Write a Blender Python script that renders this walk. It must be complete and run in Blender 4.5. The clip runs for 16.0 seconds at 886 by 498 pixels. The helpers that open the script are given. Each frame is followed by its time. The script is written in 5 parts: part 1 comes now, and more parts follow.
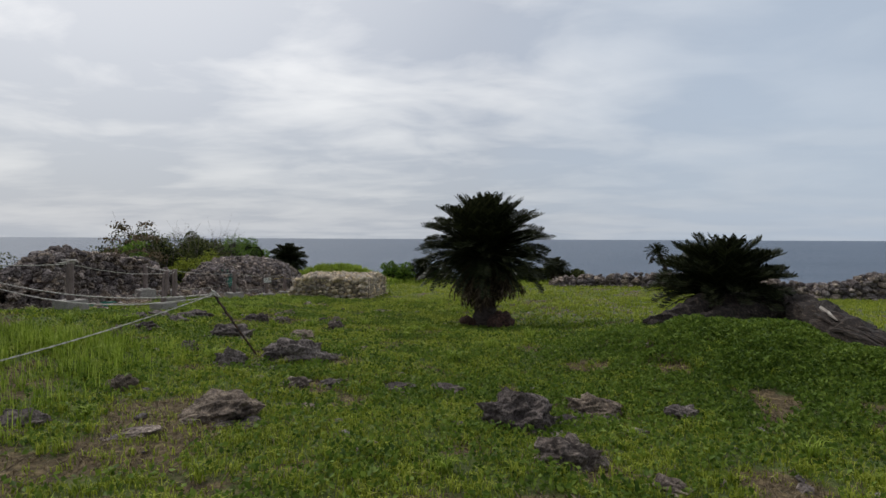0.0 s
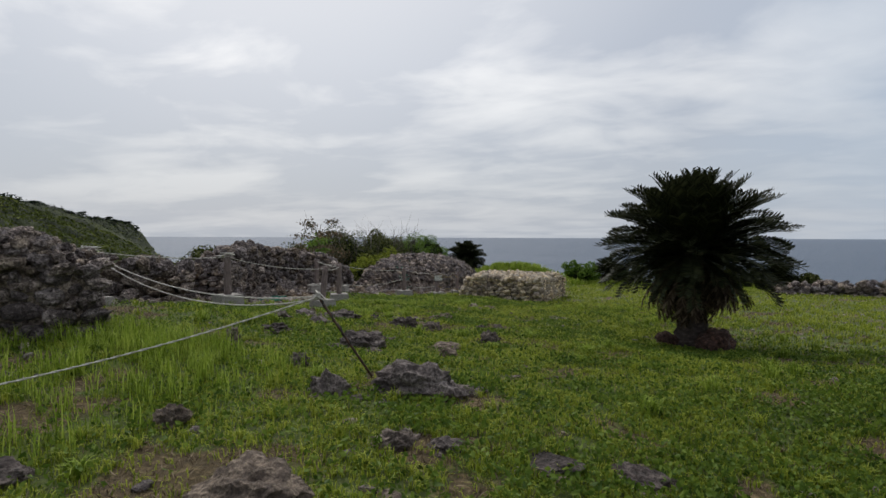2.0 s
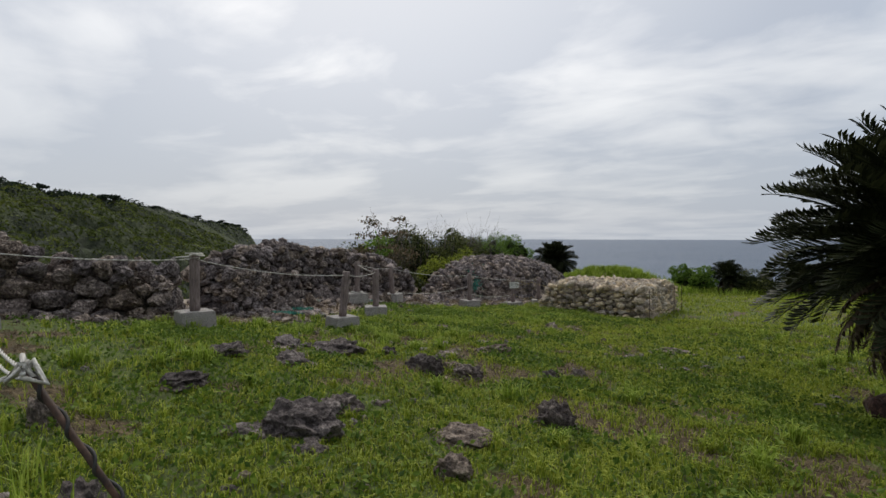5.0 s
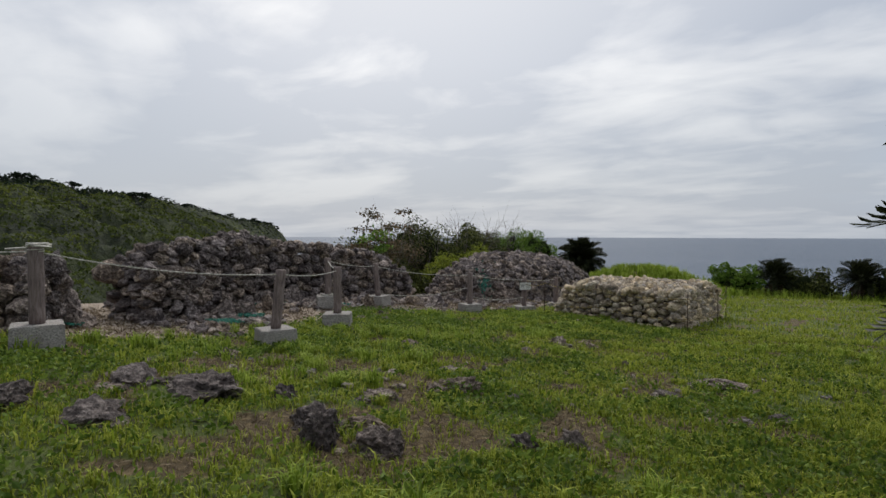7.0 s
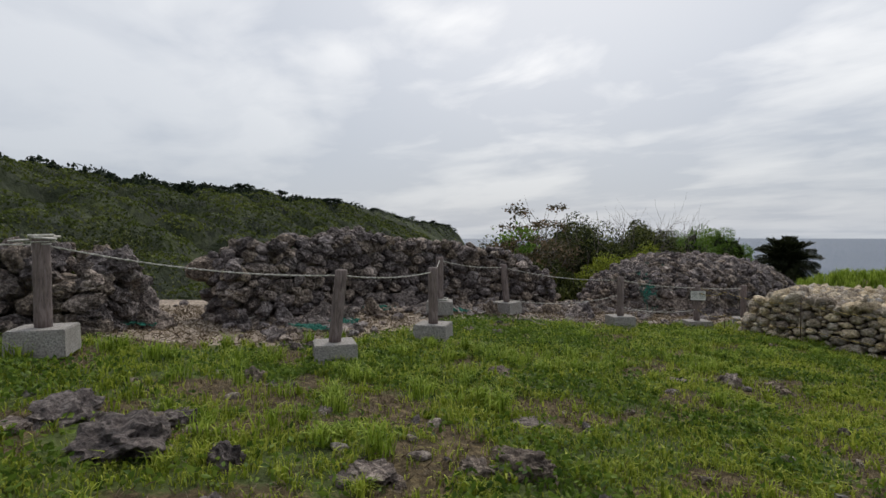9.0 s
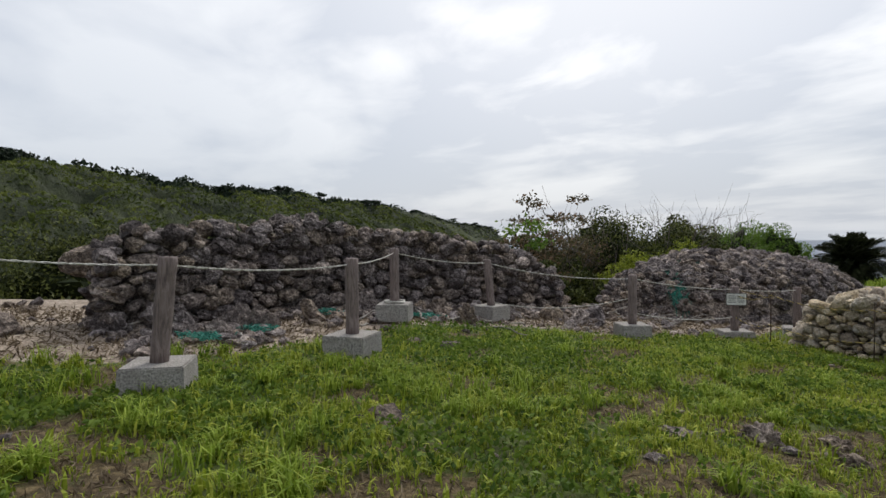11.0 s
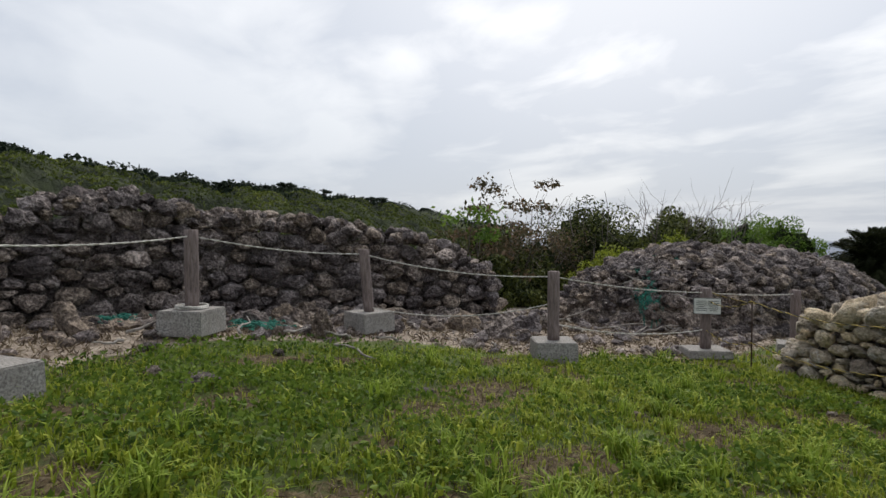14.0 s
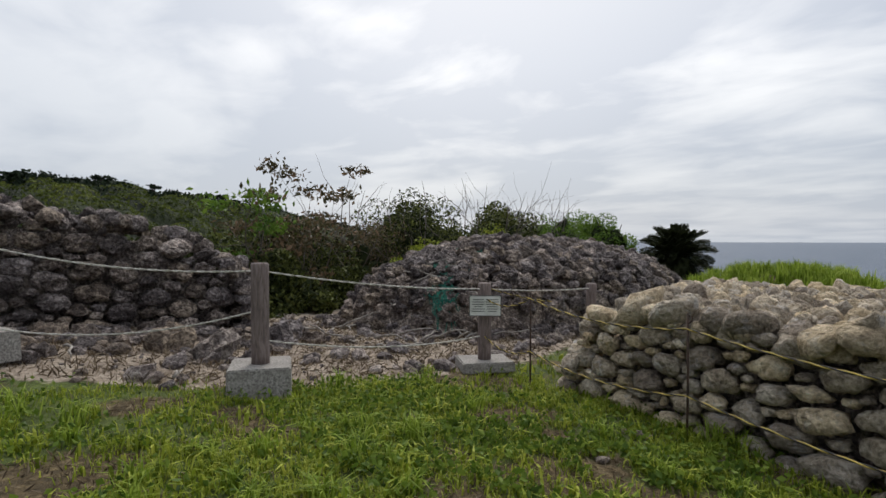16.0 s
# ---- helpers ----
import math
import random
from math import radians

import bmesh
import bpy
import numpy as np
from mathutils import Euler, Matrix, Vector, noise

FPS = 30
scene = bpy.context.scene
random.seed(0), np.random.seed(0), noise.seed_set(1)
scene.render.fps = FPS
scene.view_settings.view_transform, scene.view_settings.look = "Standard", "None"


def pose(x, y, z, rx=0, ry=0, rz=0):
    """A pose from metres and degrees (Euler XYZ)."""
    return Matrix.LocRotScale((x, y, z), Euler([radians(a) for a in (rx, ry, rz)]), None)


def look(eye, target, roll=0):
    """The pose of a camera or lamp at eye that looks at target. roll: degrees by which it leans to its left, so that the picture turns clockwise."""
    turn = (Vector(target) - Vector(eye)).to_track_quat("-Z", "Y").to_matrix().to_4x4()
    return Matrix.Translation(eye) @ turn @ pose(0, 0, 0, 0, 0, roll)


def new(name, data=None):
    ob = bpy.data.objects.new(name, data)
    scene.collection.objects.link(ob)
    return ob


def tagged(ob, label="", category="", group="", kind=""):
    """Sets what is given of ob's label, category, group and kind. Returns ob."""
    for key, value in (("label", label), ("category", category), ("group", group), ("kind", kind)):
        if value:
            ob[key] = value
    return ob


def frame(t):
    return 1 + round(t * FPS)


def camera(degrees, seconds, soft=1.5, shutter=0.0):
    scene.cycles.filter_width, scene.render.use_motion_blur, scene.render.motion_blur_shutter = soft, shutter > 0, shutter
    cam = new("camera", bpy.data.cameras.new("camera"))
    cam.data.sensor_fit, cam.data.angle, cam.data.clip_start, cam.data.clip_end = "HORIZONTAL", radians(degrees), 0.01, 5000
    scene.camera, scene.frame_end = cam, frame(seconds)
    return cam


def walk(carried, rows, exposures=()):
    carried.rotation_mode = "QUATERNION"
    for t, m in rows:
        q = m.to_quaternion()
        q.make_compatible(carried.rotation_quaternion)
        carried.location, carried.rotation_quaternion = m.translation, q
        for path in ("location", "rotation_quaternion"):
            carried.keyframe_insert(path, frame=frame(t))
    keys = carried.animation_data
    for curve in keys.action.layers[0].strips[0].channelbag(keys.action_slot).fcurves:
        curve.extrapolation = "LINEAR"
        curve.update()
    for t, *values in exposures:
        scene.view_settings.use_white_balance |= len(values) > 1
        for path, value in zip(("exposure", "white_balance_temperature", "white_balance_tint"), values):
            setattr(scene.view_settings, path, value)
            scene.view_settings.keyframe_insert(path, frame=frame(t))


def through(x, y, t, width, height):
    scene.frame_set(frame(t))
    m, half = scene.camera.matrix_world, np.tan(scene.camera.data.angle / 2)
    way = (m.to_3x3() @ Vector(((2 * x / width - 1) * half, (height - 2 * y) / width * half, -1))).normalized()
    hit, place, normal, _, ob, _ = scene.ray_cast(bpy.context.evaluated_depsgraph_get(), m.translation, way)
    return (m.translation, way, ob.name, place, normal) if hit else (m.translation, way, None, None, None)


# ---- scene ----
cam = camera(78.5, 16.0)
PATH = [
    (0, (0.677, -0.509, 1.785), (0.583, 1.488, 1.742), 0.25),
    (0.5, (0.747, 0.117, 1.759), (0.484, 2.099, 1.714), 0.22),
    (1, (0.744, 0.753, 1.682), (0.342, 2.712, 1.635), 0.2),
    (1.5, (0.638, 1.399, 1.645), (-0.025, 3.286, 1.595), 0.2),
    (2, (0.546, 2.079, 1.628), (-0.203, 3.933, 1.58), 0.17),
    (2.5, (0.386, 2.699, 1.612), (-0.448, 4.516, 1.566), 0.15),
    (3, (0.218, 3.399, 1.655), (-0.685, 5.183, 1.606), 0.12),
    (3.5, (0.008, 4.088, 1.616), (-0.94, 5.848, 1.568), 0.1),
    (4, (-0.175, 4.776, 1.606), (-1.189, 6.499, 1.557), 0.12),
    (4.2, (-0.213, 5.05, 1.588), (-1.227, 6.773, 1.542), 0.1),
    (6.3, (-0.868, 8.12, 1.356), (-2.0, 9.768, 1.313), 0.05),
    (6.5, (-0.911, 8.412, 1.346), (-2.042, 10.06, 1.3), 0.05),
    (7, (-1.049, 9.093, 1.329), (-2.198, 10.729, 1.28), 0.1),
    (7.5, (-1.172, 9.836, 1.294), (-2.348, 11.453, 1.247), 0.05),
    (8, (-1.301, 10.39, 1.263), (-2.608, 11.903, 1.22), 0),
    (8.5, (-1.469, 10.951, 1.237), (-2.927, 12.32, 1.197), -0.05),
    (8.7, (-1.561, 11.164, 1.228), (-3.103, 12.437, 1.179), -0.05),
    (10.8, (-2.609, 13.802, 0.96), (-4.318, 14.841, 0.925), -0.1),
    (11, (-2.718, 14.058, 0.937), (-4.417, 15.112, 0.903), -0.2),
    (11.5, (-2.992, 14.722, 0.874), (-4.683, 15.79, 0.832), -0.1),
    (12, (-3.182, 15.387, 0.835), (-4.812, 16.545, 0.798), -0.1),
    (12.5, (-3.356, 16.004, 0.772), (-4.974, 17.178, 0.732), 0.0),
    (13, (-3.497, 16.597, 0.774), (-5.114, 17.775, 0.737), -0.3),
    (13.5, (-3.623, 16.91, 0.727), (-5.287, 18.019, 0.701), 0.1),
    (14, (-3.939, 17.438, 0.699), (-5.667, 18.444, 0.662), 0.1),
    (14.5, (-4.26, 18.026, 0.674), (-5.991, 19.027, 0.642), -0.1),
    (15, (-4.565, 18.727, 0.591), (-6.281, 19.753, 0.563), -0.2),
    (15.5, (-4.685, 19.376, 0.527), (-6.224, 20.653, 0.501), -0.3),
    (16, (-4.759, 19.979, 0.479), (-6.169, 21.397, 0.448), -0.0),
]
walk(cam, [(t, look(eye, target, roll)) for t, eye, target, roll in PATH],
     [(0, 0.05), (1.5, 0.05), (3.5, 0.12), (7, 0.08), (9, 0.12), (11, 0.32), (14.5, 0.32), (16, 0.25)])

# ---- world, sun, exposure ----
SUN_AZ, SUN_EL = radians(-44), radians(50)
to_sun = Vector((math.sin(SUN_AZ) * math.cos(SUN_EL), math.cos(SUN_AZ) * math.cos(SUN_EL), math.sin(SUN_EL)))
sun = new("sun", bpy.data.lights.new("sun", "SUN"))
sun.data.energy, sun.data.angle, sun.data.color = 1.6, radians(14), (1.0, 0.96, 0.9)
sun.matrix_world = look(to_sun * 60, (0, 0, 0))
scene.view_settings.exposure = 0.0


class Nodes:
    """A short way to write node trees."""

    def __init__(self, tree):
        self.tree = tree
        tree.nodes.clear()

    def add(self, kind, inputs=None, **settings):
        node = self.tree.nodes.new(kind)
        for key, value in settings.items():
            setattr(node, key, value)
        for key, value in (inputs or {}).items():
            if isinstance(value, bpy.types.NodeSocket):
                self.tree.links.new(value, node.inputs[key])
            else:
                node.inputs[key].default_value = value
        return node

    def noise(self, scale, detail=4, rough=0.55, vector=None, distortion=0.0):
        n = self.add("ShaderNodeTexNoise", {"Scale": scale, "Detail": detail, "Roughness": rough, "Distortion": distortion})
        if vector is not None:
            self.tree.links.new(vector, n.inputs["Vector"])
        return n.outputs["Fac"]

    def ramp(self, fac, stops):
        n = self.add("ShaderNodeValToRGB", {"Fac": fac})
        while len(n.color_ramp.elements) < len(stops):
            n.color_ramp.elements.new(0.5)
        for e, (at, c) in zip(n.color_ramp.elements, stops):
            e.position = at
            e.color = (*c, 1) if isinstance(c, tuple) else (c, c, c, 1)
        return n.outputs["Color"]

    def mix(self, fac, a, b, blend="MIX"):
        n = self.add("ShaderNodeMix", data_type="RGBA", blend_type=blend)
        for i, v in ((0, fac), (6, a), (7, b)):
            if isinstance(v, bpy.types.NodeSocket):
                self.tree.links.new(v, n.inputs[i])
            else:
                n.inputs[i].default_value = (*v, 1) if isinstance(v, tuple) else v
        return n.outputs[2]

    def math(self, op, a, b=0.0, clamp=False):
        return self.add("ShaderNodeMath", {0: a, 1: b}, operation=op, use_clamp=clamp).outputs[0]

    def vec(self, op, a, b=(0, 0, 0)):
        return self.add("ShaderNodeVectorMath", {0: a, 1: b}, operation=op).outputs[0]


world = bpy.data.worlds.new("world")
scene.world = world
world.use_nodes = True
n = Nodes(world.node_tree)
sky = n.add("ShaderNodeTexSky", sky_type="NISHITA", sun_disc=False, sun_elevation=SUN_EL, sun_rotation=SUN_AZ,
            air_density=1.2, dust_density=3.0)
way = n.add("ShaderNodeTexCoord").outputs["Generated"]
xyz = n.add("ShaderNodeSeparateXYZ", {0: way})
height = n.math("MAXIMUM", xyz.outputs["Z"], 0.0)
lift = n.math("ADD", height, 0.13)
flat = n.add("ShaderNodeCombineXYZ", {"X": n.math("DIVIDE", xyz.outputs["X"], lift), "Y": n.math("DIVIDE", xyz.outputs["Y"], lift)})
streak = n.add("ShaderNodeMapping", {"Vector": flat.outputs[0], "Rotation": (0, 0, radians(28)), "Scale": (0.75, 1.0, 1)}).outputs[0]
big = n.noise(0.7, 4, 0.5, streak, 0.4)
fine = n.noise(2.0, 6, 0.55, streak, 0.4)
cover = n.math("ADD", n.math("MULTIPLY", big, 0.68), n.math("MULTIPLY", fine, 0.32))
# a thicker bank of cloud to the north and thin blue haze to the north-east
facing = n.vec("NORMALIZE", way)
bank = n.add("ShaderNodeVectorMath", {0: facing, 1: (-0.19, 0.90, 0.39)}, operation="DOT_PRODUCT").outputs["Value"]
cover = n.math("ADD", cover, n.math("MULTIPLY", n.ramp(bank, [(0.9, 0.0), (0.985, 1.0)]), 0.06))
clear = n.add("ShaderNodeVectorMath", {0: facing, 1: (0.62, 0.75, 0.24)}, operation="DOT_PRODUCT").outputs["Value"]
clear = n.ramp(n.math("ADD", clear, n.math("MULTIPLY", n.math("SUBTRACT", big, 0.5), 0.3)), [(0.8, 0.0), (1.0, 0.75)])
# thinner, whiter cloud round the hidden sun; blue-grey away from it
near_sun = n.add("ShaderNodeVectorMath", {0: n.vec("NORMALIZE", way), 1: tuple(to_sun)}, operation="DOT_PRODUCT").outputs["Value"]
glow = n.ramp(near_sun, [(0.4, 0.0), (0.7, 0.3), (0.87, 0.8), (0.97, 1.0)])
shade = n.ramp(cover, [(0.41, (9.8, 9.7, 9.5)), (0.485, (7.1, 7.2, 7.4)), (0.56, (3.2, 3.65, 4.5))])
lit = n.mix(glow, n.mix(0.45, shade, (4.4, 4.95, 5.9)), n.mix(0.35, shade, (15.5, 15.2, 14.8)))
low = n.ramp(height, [(0.0, 1.0), (0.1, 0.75), (0.3, 0.0)])
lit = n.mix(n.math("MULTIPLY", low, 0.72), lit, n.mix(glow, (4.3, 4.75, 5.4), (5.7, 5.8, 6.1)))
lit = n.mix(clear, lit, (4.7, 5.5, 6.6))
west = n.add("ShaderNodeVectorMath", {0: facing, 1: (-0.95, -0.2, 0.24)}, operation="DOT_PRODUCT").outputs["Value"]
lit = n.mix(n.ramp(west, [(0.6, 0.0), (0.95, 0.45)]), lit, (4.9, 5.3, 6.0))
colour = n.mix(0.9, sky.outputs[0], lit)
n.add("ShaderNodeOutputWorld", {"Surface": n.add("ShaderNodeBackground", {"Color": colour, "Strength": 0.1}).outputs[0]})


# ---- materials ----
def material(name, rough=0.9):
    m = bpy.data.materials.new(name)
    m.use_nodes = True
    n = Nodes(m.node_tree)
    b = n.add("ShaderNodeBsdfPrincipled", {"Roughness": rough})
    n.add("ShaderNodeOutputMaterial", {"Surface": b.outputs[0]})
    co = n.add("ShaderNodeTexCoord").outputs["Object"]
    return m, n, b, co


def bump(n, b, height, strength=0.5, distance=0.02):
    node = n.add("ShaderNodeBump", {"Height": height, "Strength": strength, "Distance": distance})
    n.tree.links.new(node.outputs[0], b.inputs["Normal"])


def stone_material(name, dark, mid, pale, holes=0.5, island=False):
    """Weathered coral limestone: pitted, with pale crusts and a tone of its own for each stone."""
    m, n, b, co = material(name, 0.95)
    if island:
        tone = n.add("ShaderNodeNewGeometry").outputs["Random Per Island"]
    else:
        tone = n.add("ShaderNodeObjectInfo").outputs["Random"]
    pos = n.add("ShaderNodeNewGeometry").outputs["Position"]
    coarse = n.noise(3.2, 5, 0.6, pos)
    grit = n.noise(17, 7, 0.75, pos)
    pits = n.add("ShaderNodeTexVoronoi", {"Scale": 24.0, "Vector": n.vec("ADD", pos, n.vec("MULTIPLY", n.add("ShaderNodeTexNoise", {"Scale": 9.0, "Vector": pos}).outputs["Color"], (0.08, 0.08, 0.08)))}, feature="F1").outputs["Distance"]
    c = n.ramp(n.math("ADD", n.math("MULTIPLY", coarse, 0.4), n.math("MULTIPLY", grit, 0.6)),
               [(0.38, dark), (0.5, mid), (0.6, pale)])
    c = n.mix(n.ramp(n.noise(6.5, 6, 0.7, n.vec("ADD", pos, (5.0, 3.0, 9.0))), [(0.55, 0.0), (0.68, 0.6)]), c, tuple(min(0.8, v * 1.5) for v in pale))
    c = n.mix(1.0, c, n.ramp(tone, [(0.0, (0.5, 0.47, 0.47)), (0.3, (0.9, 0.9, 0.92)), (0.55, (0.95, 0.92, 0.88)), (0.75, (1.15, 1.06, 0.86)), (1.0, (1.5, 1.46, 1.38))]), "MULTIPLY")
    # pits darkened in the colour as well, for the shade inside them
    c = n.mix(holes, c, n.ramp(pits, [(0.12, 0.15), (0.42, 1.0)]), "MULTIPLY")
    n.tree.links.new(c, b.inputs["Base Color"])
    h = n.math("ADD", n.math("MULTIPLY", pits, 0.6), n.math("ADD", grit, coarse))
    bump(n, b, h, 1.0, 0.07)
    return m


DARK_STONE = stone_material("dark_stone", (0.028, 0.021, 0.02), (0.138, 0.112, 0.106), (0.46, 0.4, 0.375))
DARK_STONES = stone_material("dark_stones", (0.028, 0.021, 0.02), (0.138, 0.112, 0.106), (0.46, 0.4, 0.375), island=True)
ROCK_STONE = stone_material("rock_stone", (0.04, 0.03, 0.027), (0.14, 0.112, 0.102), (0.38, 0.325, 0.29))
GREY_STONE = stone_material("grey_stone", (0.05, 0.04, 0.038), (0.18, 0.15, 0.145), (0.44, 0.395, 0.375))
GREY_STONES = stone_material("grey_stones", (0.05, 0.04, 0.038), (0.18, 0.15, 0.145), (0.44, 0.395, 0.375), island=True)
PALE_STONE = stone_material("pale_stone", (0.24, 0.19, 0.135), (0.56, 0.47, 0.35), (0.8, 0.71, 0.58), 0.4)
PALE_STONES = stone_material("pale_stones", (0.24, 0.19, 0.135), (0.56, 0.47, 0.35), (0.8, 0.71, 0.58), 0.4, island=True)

CONCRETE, n, b, co = material("concrete", 0.9)
speck = n.noise(55, 3, 0.6, co)
n.tree.links.new(n.mix(n.ramp(n.noise(5, 4, 0.6, co), [(0.35, 0.0), (0.7, 0.7)]),
                       n.ramp(speck, [(0.35, (0.13, 0.12, 0.11)), (0.6, (0.38, 0.36, 0.33))]), (0.17, 0.15, 0.135)), b.inputs["Base Color"])
bump(n, b, speck, 0.5, 0.006)

POST, n, b, co = material("imitation_wood_post", 0.85)
stretch = n.add("ShaderNodeMapping", {"Vector": co, "Scale": (22, 22, 3)}).outputs[0]
grain = n.noise(1.6, 6, 0.65, stretch, 1.0)
n.tree.links.new(n.ramp(grain, [(0.3, (0.075, 0.056, 0.052)), (0.5, (0.165, 0.125, 0.115)), (0.72, (0.27, 0.215, 0.2))]), b.inputs["Base Color"])
bump(n, b, grain, 0.8, 0.012)

ROPE, n, b, co = material("white_rope", 0.9)
n.tree.links.new(n.ramp(n.noise(60, 2, 0.5, co), [(0.3, (0.3, 0.28, 0.24)), (0.7, (0.62, 0.6, 0.55))]), b.inputs["Base Color"])
TIGER, n, b, co = material("yellow_strand", 0.7)
n.tree.links.new(n.ramp(n.noise(9, 2, 0.5, co), [(0.3, (0.32, 0.23, 0.05)), (0.7, (0.6, 0.45, 0.1))]), b.inputs["Base Color"])
BLACK, n, b, co = material("black_strand", 0.7)
n.tree.links.new(n.ramp(n.noise(9, 2, 0.5, co), [(0.3, (0.012, 0.012, 0.012)), (0.7, (0.04, 0.035, 0.03))]), b.inputs["Base Color"])
RUST, n, b, co = material("rusty_iron", 0.8)
n.tree.links.new(n.ramp(n.noise(18, 5, 0.6, co), [(0.35, (0.02, 0.013, 0.01)), (0.7, (0.09, 0.045, 0.025))]), b.inputs["Base Color"])
bump(n, b, n.noise(60, 3, 0.6, co), 0.4, 0.003)
NET, n, b, co = material("green_fishing_net", 0.8)
n.tree.links.new(n.ramp(n.noise(7, 3, 0.6, co), [(0.3, (0.01, 0.09, 0.07)), (0.7, (0.04, 0.24, 0.17))]), b.inputs["Base Color"])
DRIFT, n, b, co = material("bleached_driftwood", 0.9)
n.tree.links.new(n.ramp(n.noise(12, 5, 0.6, co), [(0.3, (0.12, 0.1, 0.085)), (0.7, (0.4, 0.37, 0.33))]), b.inputs["Base Color"])
BARK, n, b, co = material("dark_bark", 0.95)
bark = n.noise(9, 6, 0.7, n.add("ShaderNodeMapping", {"Vector": co, "Scale": (1, 1, 2.5)}).outputs[0])
n.tree.links.new(n.ramp(bark, [(0.3, (0.014, 0.01, 0.009)), (0.55, (0.055, 0.04, 0.034)), (0.75, (0.14, 0.11, 0.095))]), b.inputs["Base Color"])
bump(n, b, bark, 1.0, 0.04)
ROOT, n, b, co = material("brown_root_mass", 0.95)
n.tree.links.new(n.ramp(n.noise(14, 6, 0.7, co), [(0.35, (0.015, 0.009, 0.007)), (0.55, (0.08, 0.04, 0.03)), (0.72, (0.24, 0.13, 0.09))]), b.inputs["Base Color"])
bump(n, b, n.noise(20, 6, 0.7, co), 1.0, 0.05)
LOG, n, b, co = material("rotten_trunk", 0.95)
fibre = n.noise(6, 7, 0.75, n.add("ShaderNodeMapping", {"Vector": co, "Scale": (4, 0.9, 4)}).outputs[0])
n.tree.links.new(n.ramp(fibre, [(0.38, (0.008, 0.006, 0.005)), (0.54, (0.035, 0.024, 0.019)), (0.68, (0.13, 0.095, 0.075))]), b.inputs["Base Color"])
bump(n, b, fibre, 1.0, 0.06)
TWIG, n, b, co = material("grey_twig", 0.95)
n.tree.links.new(n.ramp(n.noise(5, 3, 0.6, co), [(0.3, (0.07, 0.055, 0.048)), (0.7, (0.19, 0.16, 0.14))]), b.inputs["Base Color"])
SIGN, n, b, co = material("white_sign_paint", 0.6)
n.tree.links.new(n.ramp(n.noise(6, 4, 0.6, co), [(0.3, (0.5, 0.5, 0.46)), (0.6, (0.66, 0.66, 0.63))]), b.inputs["Base Color"])
INK, n, b, co = material("dark_sign_ink", 0.7)
n.tree.links.new(n.ramp(n.noise(30, 2, 0.5, co), [(0.3, (0.05, 0.06, 0.05)), (0.7, (0.12, 0.13, 0.12))]), b.inputs["Base Color"])


def leaf_material(name, dark, mid, light, through=0.35, rough=0.55, patch=0.35, single=0.5):
    m = bpy.data.materials.new(name)
    m.use_nodes = True
    n = Nodes(m.node_tree)
    geo = n.add("ShaderNodeNewGeometry")
    tone = geo.outputs["Random Per Island"]
    broad = n.noise(patch, 3, 0.6, geo.outputs["Position"])
    c = n.ramp(n.math("ADD", n.math("MULTIPLY", tone, single), n.math("MULTIPLY", broad, 1 - single)),
               [(0.24, dark), (0.48, mid), (0.72, light)])
    b = n.add("ShaderNodeBsdfPrincipled", {"Roughness": rough, "Base Color": c, "Specular IOR Level": 0.12})
    t = n.add("ShaderNodeBsdfTranslucent", {"Color": c})
    s = n.add("ShaderNodeMixShader", {0: through, 1: b.outputs[0], 2: t.outputs[0]})
    n.add("ShaderNodeOutputMaterial", {"Surface": s.outputs[0]})
    return m


GRASS = leaf_material("grass_blades", (0.1, 0.135, 0.014), (0.225, 0.29, 0.026), (0.4, 0.43, 0.07), 0.4, 0.6, 0.5)
TALL_GRASS = leaf_material("tall_grass_blades", (0.1, 0.15, 0.015), (0.2, 0.29, 0.03), (0.36, 0.44, 0.08), 0.45, 0.6, 0.6)
WEED = leaf_material("weed_leaves", (0.04, 0.075, 0.012), (0.095, 0.155, 0.02), (0.18, 0.25, 0.04), 0.35, 0.5, 0.6)
FROND = leaf_material("cycad_leaflets", (0.011, 0.014, 0.007), (0.026, 0.032, 0.013), (0.06, 0.065, 0.03), 0.12, 0.45, 1.0)
DEAD_FROND = leaf_material("dead_fronds", (0.03, 0.02, 0.014), (0.075, 0.052, 0.038), (0.17, 0.13, 0.095), 0.1, 0.8, 1.0)
SHRUB = leaf_material("shrub_leaves", (0.015, 0.021, 0.007), (0.045, 0.056, 0.015), (0.14, 0.155, 0.04), 0.25, 0.5, 0.6)
LIGHT_SHRUB = leaf_material("light_shrub_leaves", (0.05, 0.1, 0.015), (0.1, 0.18, 0.025), (0.17, 0.26, 0.04), 0.35, 0.5, 0.6)
YELLOW_SHRUB = leaf_material("yellow_shrub_leaves", (0.09, 0.12, 0.016), (0.18, 0.22, 0.025), (0.32, 0.36, 0.05), 0.35, 0.5, 0.9)
RUSSET = leaf_material("russet_leaves", (0.04, 0.035, 0.018), (0.09, 0.08, 0.04), (0.2, 0.13, 0.08), 0.3, 0.5, 0.9)
HILL_LEAF = leaf_material("hill_leaves", (0.025, 0.034, 0.01), (0.075, 0.098, 0.02), (0.19, 0.21, 0.045), 0.15, 0.8, 0.22, 0.1)
PINE = leaf_material("pine_needles", (0.008, 0.014, 0.009), (0.018, 0.028, 0.016), (0.035, 0.05, 0.026), 0.1, 0.7, 0.1)
